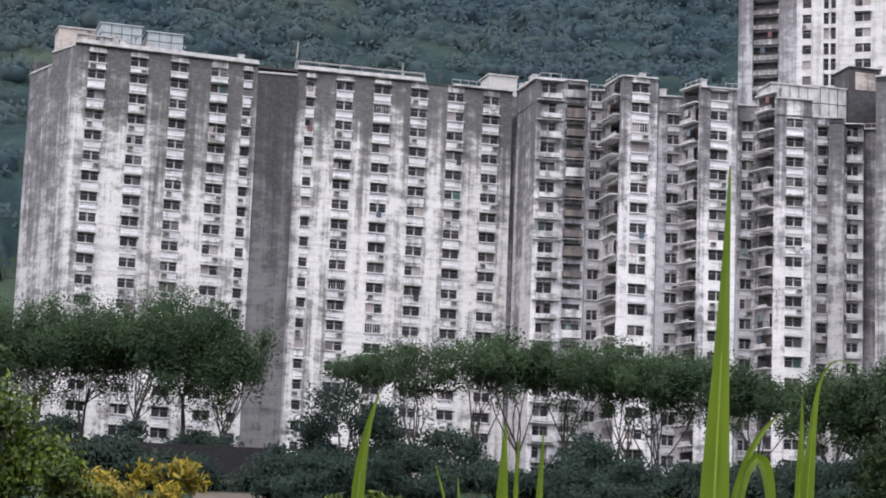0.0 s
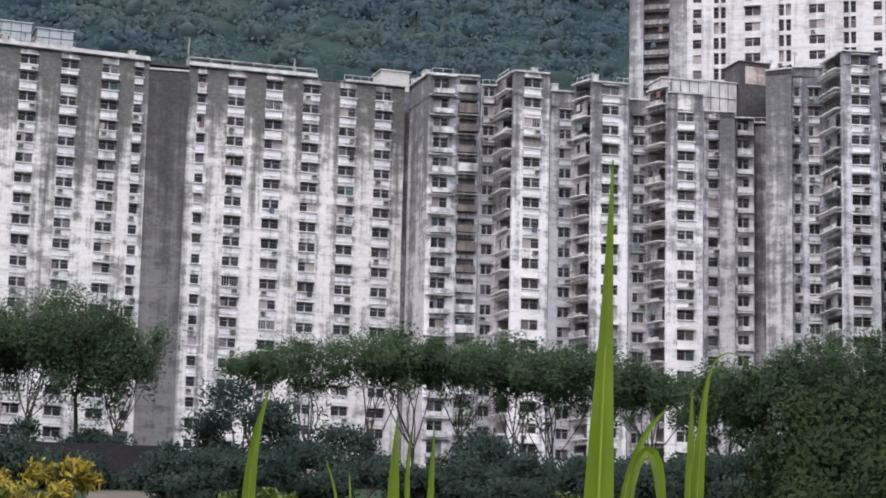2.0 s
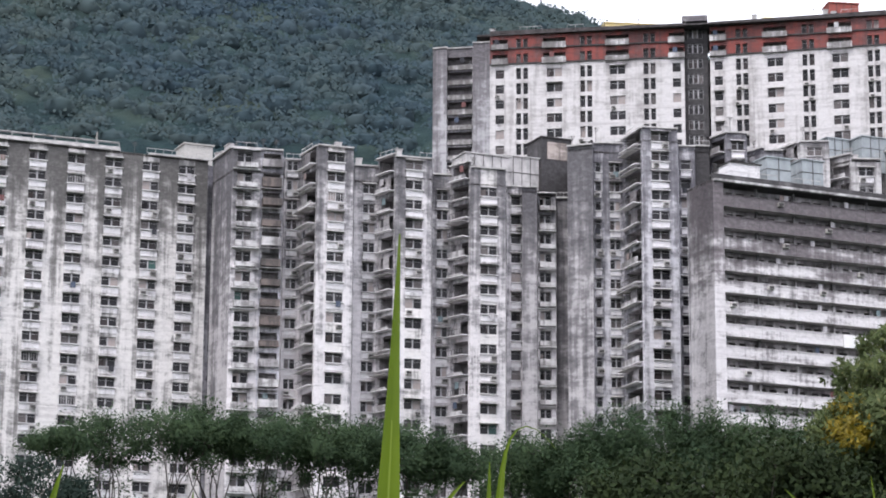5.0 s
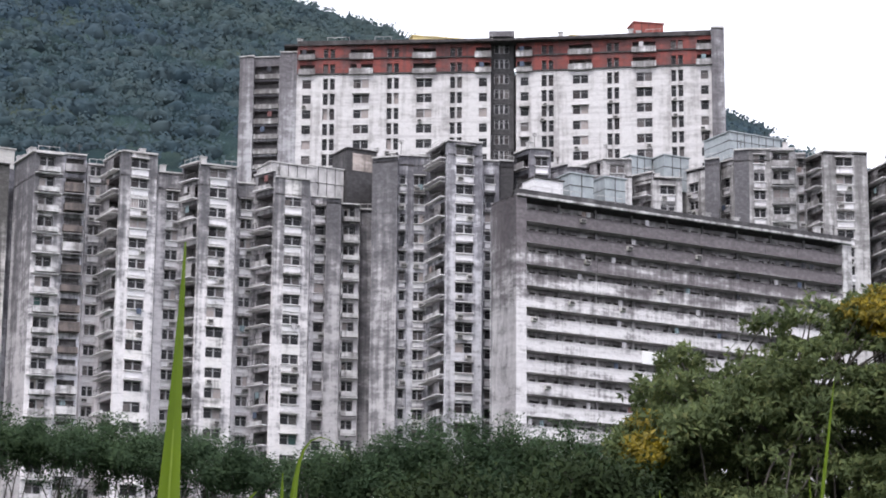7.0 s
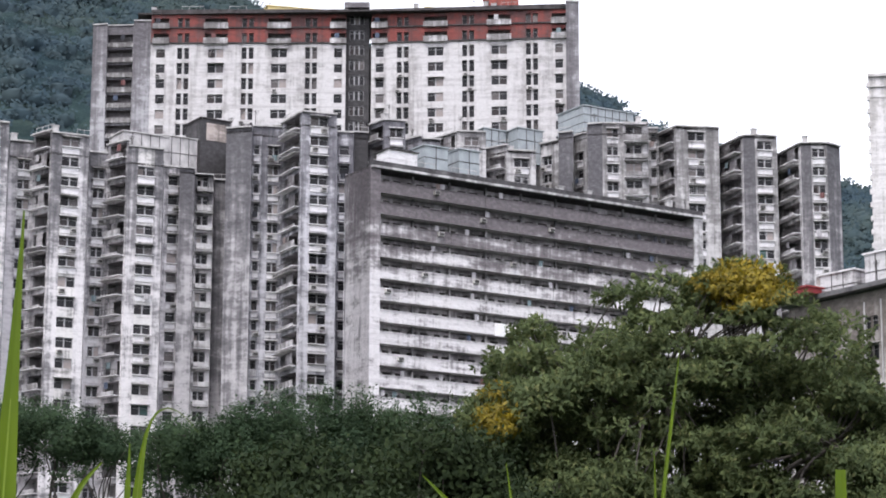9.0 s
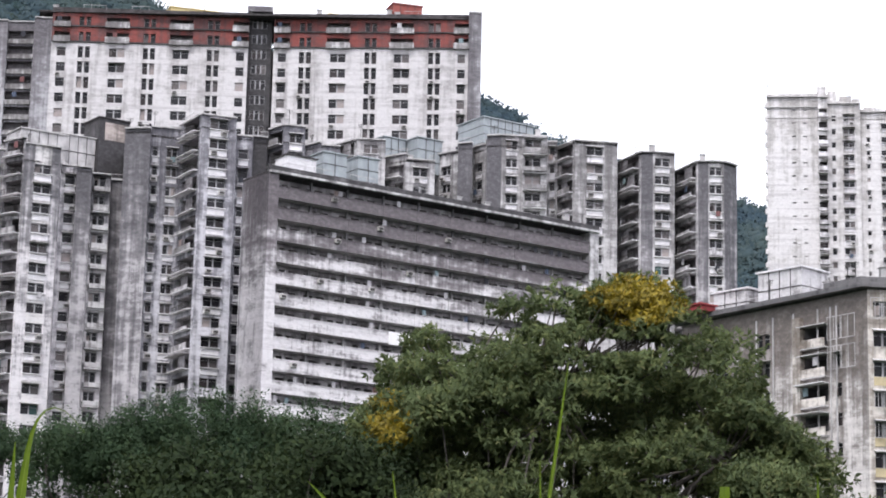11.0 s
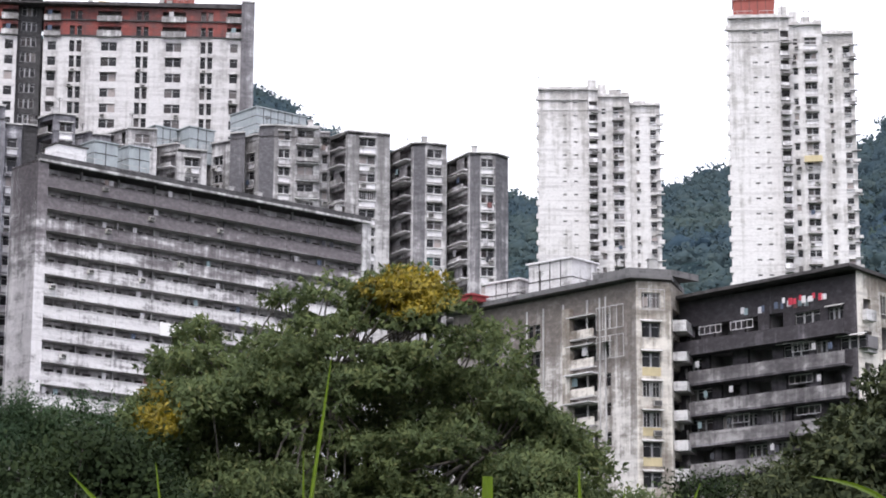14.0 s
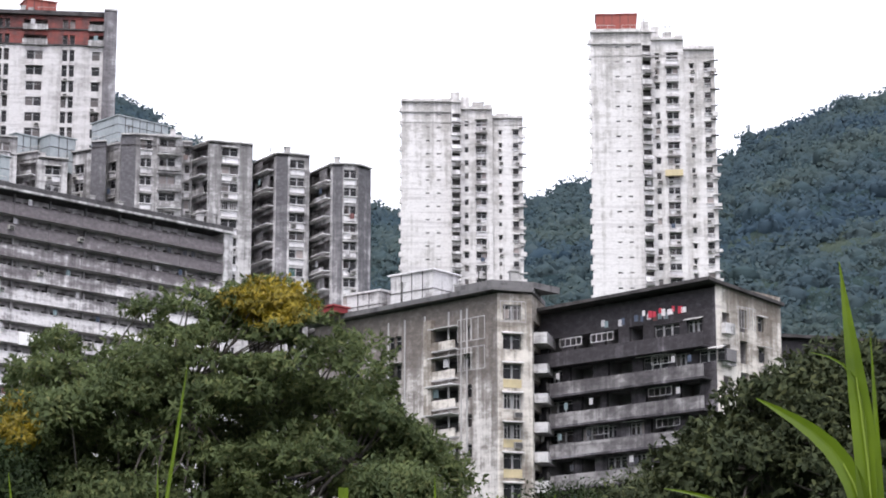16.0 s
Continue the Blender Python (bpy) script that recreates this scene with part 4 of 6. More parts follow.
# ---- the old corner block below ----
def corner_block():
    rng = random.Random(41)
    roof, foot = 48.6, 20.0
    a, b, c, d = polar(23.6, 242), polar(27.93, 224.5), polar(28.75, 225.5), polar(29.1, 232)
    house = building("apartment_building", (*b, foot), "old grey-white corner apartment block with a flat overhanging roof", "old walk-up flats")
    f = Front(house, a, b, foot, roof - 0.6, rng)
    u, n, L = f.u, f.n, f.length

    def x_of(az, r):
        return (polar(az, r) - a).dot(u)

    for k in range(9):
        z = roof - 3.8 - k * FLOOR
        f.window(x_of(24.55, 238), z + 0.2, 1.9, 1.35, 2, 0, 0.85, 0.5)
        for az in (25.4, 25.68):
            f.window(x_of(az, 234), z, 0.95, 1.5, 1, 0, 0.6, 0.45)
        f.recess(x_of(26.74, 229.2), z - 0.25, 3.3, 1.55 if k else 2.0, 0.0, 0.55, 0.2, False, True)
        f.ledge(z + 0.62, rng.choice((0.6, 1.0, 1.3)), 0.1, x_of(26.74, 229.2) - 1.9, x_of(26.74, 229.2) + 1.7, rng.choice((TRIM, EDGE, EAVE)), "eave")
        s = Solid()
        s.box(-1.6, 1.6, 0.0, 0.1, 0.0, 0.8)
        f.put("balcony_parapet", once("cbp", lambda: s.mesh("balcony_parapet", WALL_G)), x_of(26.74, 229.2), 0.5, z - 1.45)
        f.ledge(z - 1.58, 0.52, 0.12, x_of(26.74, 229.2) - 1.7, x_of(26.74, 229.2) + 1.7, EDGE, "balcony_slab")
        if rng.random() < 0.6:
            f.put("laundry", once(("c", 3), lambda: cloth_mesh(0.7, 0.8)), x_of(26.74, 229.2) + rng.uniform(-1.2, 1.2), 0.3, z + 0.45)
        f.window(x_of(27.25, 227), z - 0.1, 0.75, 1.25, 1, 0, 0.35, 0.2)
        if k < 2:
            for dx in (-0.9, 0.9):
                f.put("window_cage", once("thin", lambda: railing_mesh(1.7, 2.2, EDGE, 0.85)), x_of(27.45, 227) + dx, 0.3, z - 1.0)
    f.wall(WALL_C)
    # pale upright block stands for the sunlit side wall of the recess
    for az, w in ((26.08, 1.0),):
        x = x_of(az, 230)
        s = Solid()
        ring = [f.at(x, 0.55, 0), f.at(x + w, 0.55, 0), f.at(x + w, -0.1, 0), f.at(x, -0.1, 0)]
        s.prism([(p[0], p[1]) for p in ring], 0, roof - 2.2 - foot)
        part("pier", s.mesh("pier", WALL_G), house)
    for az, out in ((24.2, 0.1), (25.0, 0.1), (25.95, 0.1), (27.05, 0.12), (27.6, 0.1), (27.86, 0.1)):
        x = x_of(az, 230)
        s = Solid()
        ring = [f.at(x, out, 0), f.at(x + 0.14, out, 0), f.at(x + 0.14, 0.0, 0), f.at(x, 0.0, 0)]
        s.prism([(p[0], p[1]) for p in ring], 0, roof - 1.6 - foot)
        part("drain_pipe", s.mesh("drain_pipe", EDGE), house)
    g = Front(house, b, c, foot, roof - 0.6, rng)
    for k in range(9):
        z = roof - 2.4 - k * FLOOR
        g.window(g.length * 0.42, z, 1.75, 1.45, 2, 0, 0.55, 0.5, 0.4)
        if rng.random() < 0.5:
            g.put("window_cage", once("cageg", lambda: railing_mesh(1.9, 1.6, EDGE, 0.3)), g.length * 0.42, 0.3, z - 0.8)
        if k in (2, 4, 5, 7):
            s = Solid()
            ring = [g.at(g.length * 0.42 - 0.9, 0.06, 0), g.at(g.length * 0.42 + 0.9, 0.06, 0), g.at(g.length * 0.42 + 0.9, 0.0, 0), g.at(g.length * 0.42 - 0.9, 0.0, 0)]
            s.prism([(p[0], p[1]) for p in ring], z - 1.55 - foot, z - 0.75 - foot)
            part("apron_panel", s.mesh("apron_panel", OCHRE), house, label="faded ochre panel below the window")
    g.put("window_cage", once("cagetop", lambda: railing_mesh(2.5, 2.0, EDGE, 0.4)), g.length * 0.42, 0.4, roof - 3.4)
    g.wall(WALL_G)
    h = Front(house, c, d, foot, roof - 0.6, rng)
    for k in range(9):
        z = roof - 3.7 - k * FLOOR
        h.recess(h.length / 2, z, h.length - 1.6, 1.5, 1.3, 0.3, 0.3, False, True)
    h.wall(WALL_G)
    back = polar(25.2, 252)
    body_behind(house, [(p.x, p.y) for p in (d, back, a)], foot, roof - 0.6, WALL_C)
    # overhanging roof with a dark fascia
    s = Solid()
    base = house.location
    ring = [a + n * 0.9 - u * 0.8, b + n * 0.9 + u * 0.2, c + g.n * 0.4, d - h.n * 0.1, back]
    s.prism([(p.x - base.x, p.y - base.y) for p in ring], roof - 0.45 - foot, roof + 0.02 - foot)
    part("roof", s.mesh("roof", SHAFT), house)
    f.clutter(roof + 0.02, 1.2)
    g.clutter(roof + 0.65, 1.2)
    s = Solid()
    ring = [b + n * 0.3 - u * 5.2, b + n * 0.4 - u * 0.4, c - n * 0.4, c - n * 4, b - n * 5 - u * 4]
    s.prism([(p.x - base.x, p.y - base.y) for p in ring], roof + 0.05 - foot, roof + 0.65 - foot)
    part("roof_hut", s.mesh("roof_hut", SHAFT), house)


corner_block()
box_thing("roof_tank", 26.2, 237, 5.4, 4.0, 48.6, 3.6, EAVE, "long pale roof tank with a flat top", "tank", -65, 2, lid=TRIM)
box_thing("roof_tank", 25.05, 242, 4.4, 4.0, 48.6, 2.6, EAVE, "low pale roof tank with a flat top", "tank", -65, 2, lid=TRIM)
box_thing("roof_canopy", 24.0, 238, 2.4, 2.0, 48.6, 0.5, SCARLET, "red sheet canopy on the roof edge", "canopy", -70)


# ---- the dark balcony block beside it ----
def dark_block():
    rng = random.Random(43)
    roof, foot = 46.8, 18.0
    a, b, c = polar(28.9, 229.5), polar(33.1, 217.5), polar(34.62, 225.0)
    house = building("apartment_building", (*b, foot), "dark mould-blackened walk-up block with long balconies and a pale gable", "old walk-up flats")
    f = Front(house, a, b, foot, roof, rng)
    u, n, L = f.u, f.n, f.length
    for k in range(9):
        z = roof - 3.3 - k * 2.9
        x = 1.2
        while x < L - 1.5:
            w = rng.choice((1.6, 2.2, 2.8))
            if rng.random() < (0.45 if k else 0.75):
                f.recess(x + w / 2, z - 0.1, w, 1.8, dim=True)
            else:
                f.window(x + w / 2, z, w, 1.1, 3, 0, 0.2, 0.15)
            x += w + 0.7 + rng.random()
        s = Solid()
        x0 = 2.2 if k > 0 else 0.2
        ring = [f.at(x0, 1.35, 0), f.at(L - 0.6, 1.35, 0), f.at(L - 0.6, 1.22, 0), f.at(x0, 1.22, 0)]
        s.prism([(p[0], p[1]) for p in ring], z - 2.0 - foot, z - 0.85 - foot)
        part("balcony_parapet", s.mesh("balcony_parapet", WALL_D if k < 1 else BAND), house, label="" if k < 1 else "pale grey concrete balcony parapet")
        s = Solid()
        ring = [f.at(0.2, 1.35, 0), f.at(L - 0.6, 1.35, 0), f.at(L - 0.6, 0.003, 0), f.at(0.2, 0.003, 0)]
        s.prism([(p[0], p[1]) for p in ring], z - 2.2 - foot, z - 2.0 - foot)
        part("balcony_slab", s.mesh("balcony_slab", WALL_D), house)
        for _ in range(3 if k else 12):
            x = 1 + rng.random() * (L - 3) if k else L * 0.4 + rng.random() * 8.0
            f.put("laundry", once(("c", 2), lambda: cloth_mesh(0.45, 0.6)), x, 1.1, z + (1.6 if k == 0 else 0.3) - 0.25 * rng.random())
    # cream window strips and a red washing line on the top storey
    for x, k in ((L * 0.2, 0), (L * 0.38, 0), (L * 0.72, 1), (L * 0.7, 2), (L * 0.74, 3), (L * 0.35, 3)):
        f.put("window_cage", once("strip", lambda: railing_mesh(2.6, 0.8, TRIM, 0.65)), x, 0.25, roof - 3.6 - k * 2.9 + 0.1)
    for k in range(9):
        w = 0.32 + 0.14 * (k % 3)
        f.put("laundry", once(("red", k % 3), lambda: cloth_mesh(w, 0.5 + 0.15 * (k % 2))), L * 0.66 + 0.55 * k + 0.2 * (k % 2), 1.45, roof - 1.5 - 0.12 * (k % 3)).data.materials[0] = WASH
    f.put("laundry", once(("red", 5), lambda: cloth_mesh(0.9, 0.8)), 0.6, 1.45, roof - 2.4).data.materials[0] = WASH
    f.wall(WALL_D)
    g = Front(house, b, c, foot, roof + 0.4, rng)
    for k in range(9):
        z = roof - 2.6 - k * 2.9
        g.recess(g.length * 0.1 + 0.5, z - 0.2, 1.1, 1.3, 0.5)
        g.recess(g.length * 0.42, z, 1.2, 2.1)
        g.window(g.length * 0.68, z, 0.8, 1.3, 1, 0, 0.6, 0.2)
    g.put("window_cage", once("cagetop", lambda: railing_mesh(2.5, 2.0, EDGE, 0.4)), g.length * 0.42, 0.4, roof - 3.4)
    g.wall(WALL_G)
    back = polar(31.5, 240)
    body_behind(house, [(p.x, p.y) for p in (c, back, a)], foot, roof, WALL_D)
    s = Solid()
    base = house.location
    ring = [a + n * 1.5, b + n * 1.5 + g.n * 0.4, c + g.n * 0.5, back]
    zs = (roof, roof + 0.4, roof - 0.5, roof)
    lo = [(p.x - base.x, p.y - base.y, z - foot) for p, z in zip(ring, zs)]
    hi = [(x, y, z + 0.3) for x, y, z in lo]
    s.face(hi)
    s.face(lo[::-1])
    for i in range(4):
        j = (i + 1) % 4
        s.face([lo[i], lo[j], hi[j], hi[i]])
    part("roof", s.mesh("roof", SLAB), house)


dark_block()
# the low block past the gable


def far_low_block():
    rng = random.Random(47)
    p, q = polar(34.3, 252), polar(39.0, 262)
    house = building("apartment_building", (*p, 20.0), "low dark stained flats half hidden behind trees", "old walk-up flats")
    f = Front(house, p, q, 20.0, 48.5, rng)
    for k in range(5):
        f.recess(f.length / 2, 46.2 - k * 2.9, f.length - 1, 1.5, 0.8, 0.0, 0.6)
    f.wall(WALL_D)
    f.ledge(48.5, 0.8, 0.3, mat=SLAB)
    body_behind(house, [(v.x, v.y) for v in (q, polar(39, 272), polar(34.3, 264), p)], 20.0, 48.5, WALL_D)
    roof_over(house, [p, q, polar(39, 272), polar(34.3, 264)], 48.5)


far_low_block()

# ---- roof tanks and huts ----
box_thing("roof_hut", -9.0, 330, 5.0, 4.0, 89.4, 3.6, PINK, "pale salmon rendered lift hut on the roof", "hut", lid=EDGE)
box_thing("water_tank", -7.97, 331, 5.6, 4.5, 90.4, 3.8, STEEL, "grey panelled steel water tank on the roof", "tank", seams=3, group="roof tanks")
box_thing("water_tank", -6.93, 333, 5.0, 4.5, 90.4, 3.6, STEEL, "grey panelled steel water tank on the roof", "tank", seams=3, group="roof tanks")
box_thing("roof_hut", 1.2, 341, 4.2, 4.0, 89.4, 3.2, UNIT, "white sheet-clad roof hut", "hut")
hut = box_thing("roof_hut", 9.75, 350, 4.8, 5.0, 86.0, 10.6, SHAFT, "tall grey lift hut with an overhanging flat cap", "hut", lid=SLAB)
pale = Solid()
pale.box(-1.5, 2.0, -2.56, -2.5, 7.4, 10.0)
part("front_panel", pale.mesh("front_panel", PINK), hut, label="pale rendered front panel")
box_thing("water_tank", 8.1, 345, 7.0, 5.0, 86.2, 6.6, EDGE, "low grey concrete roof tank with level bands", "tank", seams=3, group="roof tanks")
box_thing("water_tank", 8.95, 348, 5.5, 4.0, 86.2, 7.2, EDGE, "low grey concrete roof tank with level bands", "tank", seams=3, group="roof tanks")
box_thing("roof_hut", 14.3, 311, 4.4, 3.0, 79.2, 3.2, TRIM, "white fronted roof hut at the parapet", "hut", lid=SLAB)
box_thing("water_tank", 15.1, 314, 3.6, 3.0, 79.2, 4.6, STEEL, "grey panelled steel water tank on the roof", "tank", seams=3, group="roof tanks")
box_thing("water_tank", 15.9, 317, 3.2, 3.0, 79.2, 4.9, STEEL, "grey panelled steel water tank on the roof", "tank", seams=3, group="roof tanks")
box_thing("water_tank", 19.1, 371, 9.5, 7.0, 100.2, 4.0, STEEL, "large pale blue-grey panelled roof tank", "tank", seams=3, group="roof tanks")
for az, w in ((16.5, 4.0), (17.35, 4.6)):
    box_thing("water_tank", az, 369, w, 4.0, 95.5, 5.4, STEEL, "pale blue-grey panelled roof tank", "tank", seams=3, group="roof tanks")
box_thing("water_tank", 11.7, 425, 9.6, 5.0, 136.0, 2.3, YELLOW, "cream-yellow painted roof tank", "tank", 0)
box_thing("water_tank", 15.25, 423, 5.2, 4.0, 136.0, 2.0, YELLOW, "cream-yellow painted roof tank", "tank", 0)
box_thing("water_tank", 16.82, 421, 5.4, 4.0, 136.0, 3.7, ORANGE, "brick-red painted roof tank", "tank", 0, 2)


# ---- trees, bushes and the wooded hill ----
def leaf_mesh(name, mat, spots, size, slim, rng, droop=0.0, flat=0.0, out=None, ways=None, ruffle=0.2, lift=0.55):
    """One mesh of many folded leaves, one at each spot: long size, width slim * size."""
    n = len(spots)
    d = rng.normal(size=(n, 3)) if ways is None else ways.copy()
    d[:, 2] = d[:, 2] * (1 - flat) - droop
    d /= np.linalg.norm(d, axis=1)[:, None] + 1e-9
    if out is None:
        s = np.cross(d, rng.normal(size=(n, 3)))
    else:
        o = out / (np.linalg.norm(out, axis=1)[:, None] + 1e-9)
        s = np.cross(o + rng.normal(size=(n, 3)) * 0.3, d)
    if flat:
        s[:, 2] *= 1 - flat
    s /= np.linalg.norm(s, axis=1)[:, None] + 1e-9
    k = size * (0.65 + 0.7 * rng.random((n, 1)))
    up = np.cross(s, d)
    if out is not None:
        turn = np.where((up * out).sum(1) < 0, -1.0, 1.0)[:, None]
        s, up = s * turn, up * turn
    a = spots - d * k * 0.5
    b = spots + s * k * slim * 0.5 + up * k * 0.06
    c = spots + d * k * 0.5
    e = spots - s * k * slim * 0.5 + up * k * 0.06
    v = np.stack([a, b, c, e], 1).reshape(-1, 3)
    me = bpy.data.meshes.new(name)
    me.vertices.add(4 * n)
    me.vertices.foreach_set("co", v.astype(np.float32).ravel())
    me.loops.add(4 * n)
    me.loops.foreach_set("vertex_index", np.arange(4 * n, dtype=np.int32))
    me.polygons.add(n)
    me.polygons.foreach_set("loop_start", np.arange(0, 4 * n, 4, dtype=np.int32))
    me.materials.append(mat)
    me.update(calc_edges=True)
    me.validate()
    if out is not None:
        # leaves shade with the clump that they clothe
        soft = out / (np.linalg.norm(out, axis=1)[:, None] + 1e-9) + rng.normal(size=(n, 3)) * ruffle + np.array([0, 0, lift])
        soft /= np.linalg.norm(soft, axis=1)[:, None] + 1e-9
        me.polygons.foreach_set("use_smooth", np.ones(n, bool))
        me.normals_split_custom_set_from_vertices(np.repeat(soft, 4, 0))
    return me


def tube(solid, pts, radii, sides=7):
    """A tapered limb along a line of points."""
    rings = []
    for i, p in enumerate(pts):
        d = (pts[min(i + 1, len(pts) - 1)] - pts[max(i - 1, 0)]).normalized()
        x = d.orthogonal().normalized()
        y = d.cross(x)
        rings.append([p + (x * math.cos(2 * math.pi * k / sides) + y * math.sin(2 * math.pi * k / sides)) * radii[i] for k in range(sides)])
    for r0, r1 in zip(rings, rings[1:]):
        for k in range(sides):
            solid.face([r0[k], r0[(k + 1) % sides], r1[(k + 1) % sides], r1[k]])


def limb(solid, rnd, p, q, r0, r1, sag=0.12, steps=5):
    pts = []
    side = Vector((rnd.uniform(-1, 1), rnd.uniform(-1, 1), rnd.uniform(-0.3, 0.6))) * (q - p).length * sag
    for i in range(steps + 1):
        t = i / steps
        pts.append(p.lerp(q, t) + side * math.sin(math.pi * t))
    tube(solid, pts, [r0 + (r1 - r0) * i / steps for i in range(steps + 1)], 6)


def umbrella_tree(az, r, top, spread, depth, leaves, seed, label, mat=RAIN, bark=BARK, size=0.5, group="rain trees", slim=0.5):
    """A spreading tree with a flat, layered crown on several forking stems."""
    rnd, rng = random.Random(seed), np.random.default_rng(seed)
    c = polar(az, r)
    foot = land(az, r) - 0.2
    tree = thing("tree", (c.x, c.y, foot), label, "tree", group)
    high = top - foot
    stems = Solid()
    clumps = []
    trunks = rnd.choice((2, 3, 4))
    fork = high * rnd.uniform(0.2, 0.5)
    for k in range(trunks):
        lean = Vector((rnd.uniform(-1, 1), rnd.uniform(-0.5, 0.5), 0)) * spread * 0.25
        p0 = Vector((rnd.uniform(-0.4, 0.4), rnd.uniform(-0.4, 0.4), 0))
        p1 = p0 + lean * 0.4 + Vector((0, 0, fork))
        limb(stems, rnd, p0, p1, 0.2, 0.14, 0.05, 3)
        for j in range(7 // trunks + 1):
            a = rnd.uniform(0, 2 * math.pi)
            rr = spread * math.sqrt(rnd.uniform(0.05, 0.95))
            q = Vector((math.cos(a) * rr, math.sin(a) * rr, high - depth * rnd.uniform(0.35, 0.95))) + lean * 0.5
            limb(stems, rnd, p1, q, 0.09, 0.04, 0.18)
            for _ in range(2):
                e = q + Vector((rnd.uniform(-1, 1), rnd.uniform(-1, 1), rnd.uniform(0.0, 0.6))) * spread * 0.3
                limb(stems, rnd, q, e, 0.06, 0.025, 0.2, 3)
                clumps.append(e)
            clumps.append(q)
    part("trunk", stems.mesh("trunk", bark), tree)
    for _ in range(int(22 + spread * 5)):
        a, rr = rnd.uniform(0, 2 * math.pi), spread * math.sqrt(rnd.random())
        edge = 1 - (rr / spread) ** 2 * 0.55
        clumps.append(Vector((math.cos(a) * rr * rnd.uniform(0.85, 1.15), math.sin(a) * rr, high - depth * (1 - edge * rnd.uniform(0.4, 1.0)) - rnd.uniform(0, 0.12) * depth)))
    for _ in range(7):
        a, rr = rnd.uniform(0, 2 * math.pi), spread * rnd.uniform(0.2, 1.05)
        clumps.append(Vector((math.cos(a) * rr, math.sin(a) * rr, high - depth * rnd.uniform(0.75, 1.5))))
    pick = rng.integers(0, len(clumps), leaves)
    mid = np.array([tuple(v) for v in clumps])[pick]
    wide = rng.uniform(0.7, 1.35, len(clumps))[pick][:, None]
    spots = mid + rng.normal(size=(leaves, 3)) * np.array([spread * 0.13, spread * 0.13, depth * 0.11]) * wide
    spots[:, 2] = np.minimum(spots[:, 2], high + 0.3)
    part("crown", leaf_mesh("crown", mat, spots, size, slim, rng, 0.25, 0.45, out=(spots - mid) + 0.35 * (spots - np.array([0, 0, high - depth]))), tree)
    return tree


def dome_tree(name, az, r, top, spread, tall, leaves, seed, label, mat, size, slim, droop, group="", category="tree", clump=0.16, count=90, bark=BARK, inner=0.25, full=2.2, ruffle=0.2):
    """A round-headed tree or bush: limbs from one bole, leaf sprays gathered in clumps over a dome, darker wood within."""
    rnd, rng = random.Random(seed), np.random.default_rng(seed)
    c = polar(az, r)
    foot = land(az, r) - 0.2
    tree = thing(name, (c.x, c.y, foot), label, category, group)
    high = top - foot
    mid = high - tall
    stems = Solid()
    p1 = Vector((0, 0, max(0.3, mid * 0.55)))
    limb(stems, rnd, Vector((0, 0, 0)), p1, spread * 0.06, spread * 0.045, 0.03, 3)
    heads, weights = [], []
    lobes = max(6, count // 5)
    for k in range(lobes):
        a = rnd.uniform(0, 2 * math.pi)
        z = rnd.random() ** 0.8 * 1.2 - 0.25
        rr = math.sqrt(max(0.02, 1 - max(0.0, z) ** full)) * rnd.uniform(0.72, 0.96)
        if rnd.random() < inner:
            rr *= rnd.uniform(0.2, 0.8)
            z *= rnd.uniform(0.5, 0.95)
        c0 = Vector((math.cos(a) * rr * spread, math.sin(a) * rr * spread, mid + z * tall * rnd.uniform(0.86, 0.97)))
        size_ = spread * (rnd.uniform(0.2, 0.34) if lobes < 20 else rnd.uniform(0.14, 0.25))
        limb(stems, rnd, p1, c0, spread * 0.03, spread * 0.008, 0.1)
        for _ in range(rnd.randrange(6, 13)):
            d = Vector((rnd.gauss(0, 1), rnd.gauss(0, 1), abs(rnd.gauss(0.2, 0.8)))).normalized()
            v = c0 + Vector((d.x, d.y, d.z * 0.62)) * size_ * rnd.uniform(0.6, 1.05)
            v.z = min(v.z, high)
            heads.append(v)
            weights.append(rnd.uniform(0.5, 1.5))
            if rnd.random() < 0.35:
                limb(stems, rnd, c0, v, spread * 0.008, spread * 0.003, 0.15, 3)
    part("trunk", stems.mesh("trunk", bark), tree)
    w = np.array(weights) / sum(weights)
    hd = np.array([tuple(v) for v in heads])
    pick = rng.choice(len(heads), leaves, p=w)
    rad = spread * clump * rng.uniform(0.7, 1.4, len(heads))[pick][:, None]
    spots = hd[pick] + np.clip(rng.normal(size=(leaves, 3)), -1.5, 1.5) * rad * np.array([1, 1, 0.75])
    spots[:, 2] = np.maximum(spots[:, 2], 0.1)
    face = (spots - hd[pick]) + 0.3 * (spots - np.array([0, 0, mid]))
    part("crown", leaf_mesh("crown", mat, spots, size, slim, rng, droop, out=face, ruffle=ruffle), tree)
    return tree


def height(az_tan, r):
    return EYE + az_tan * r


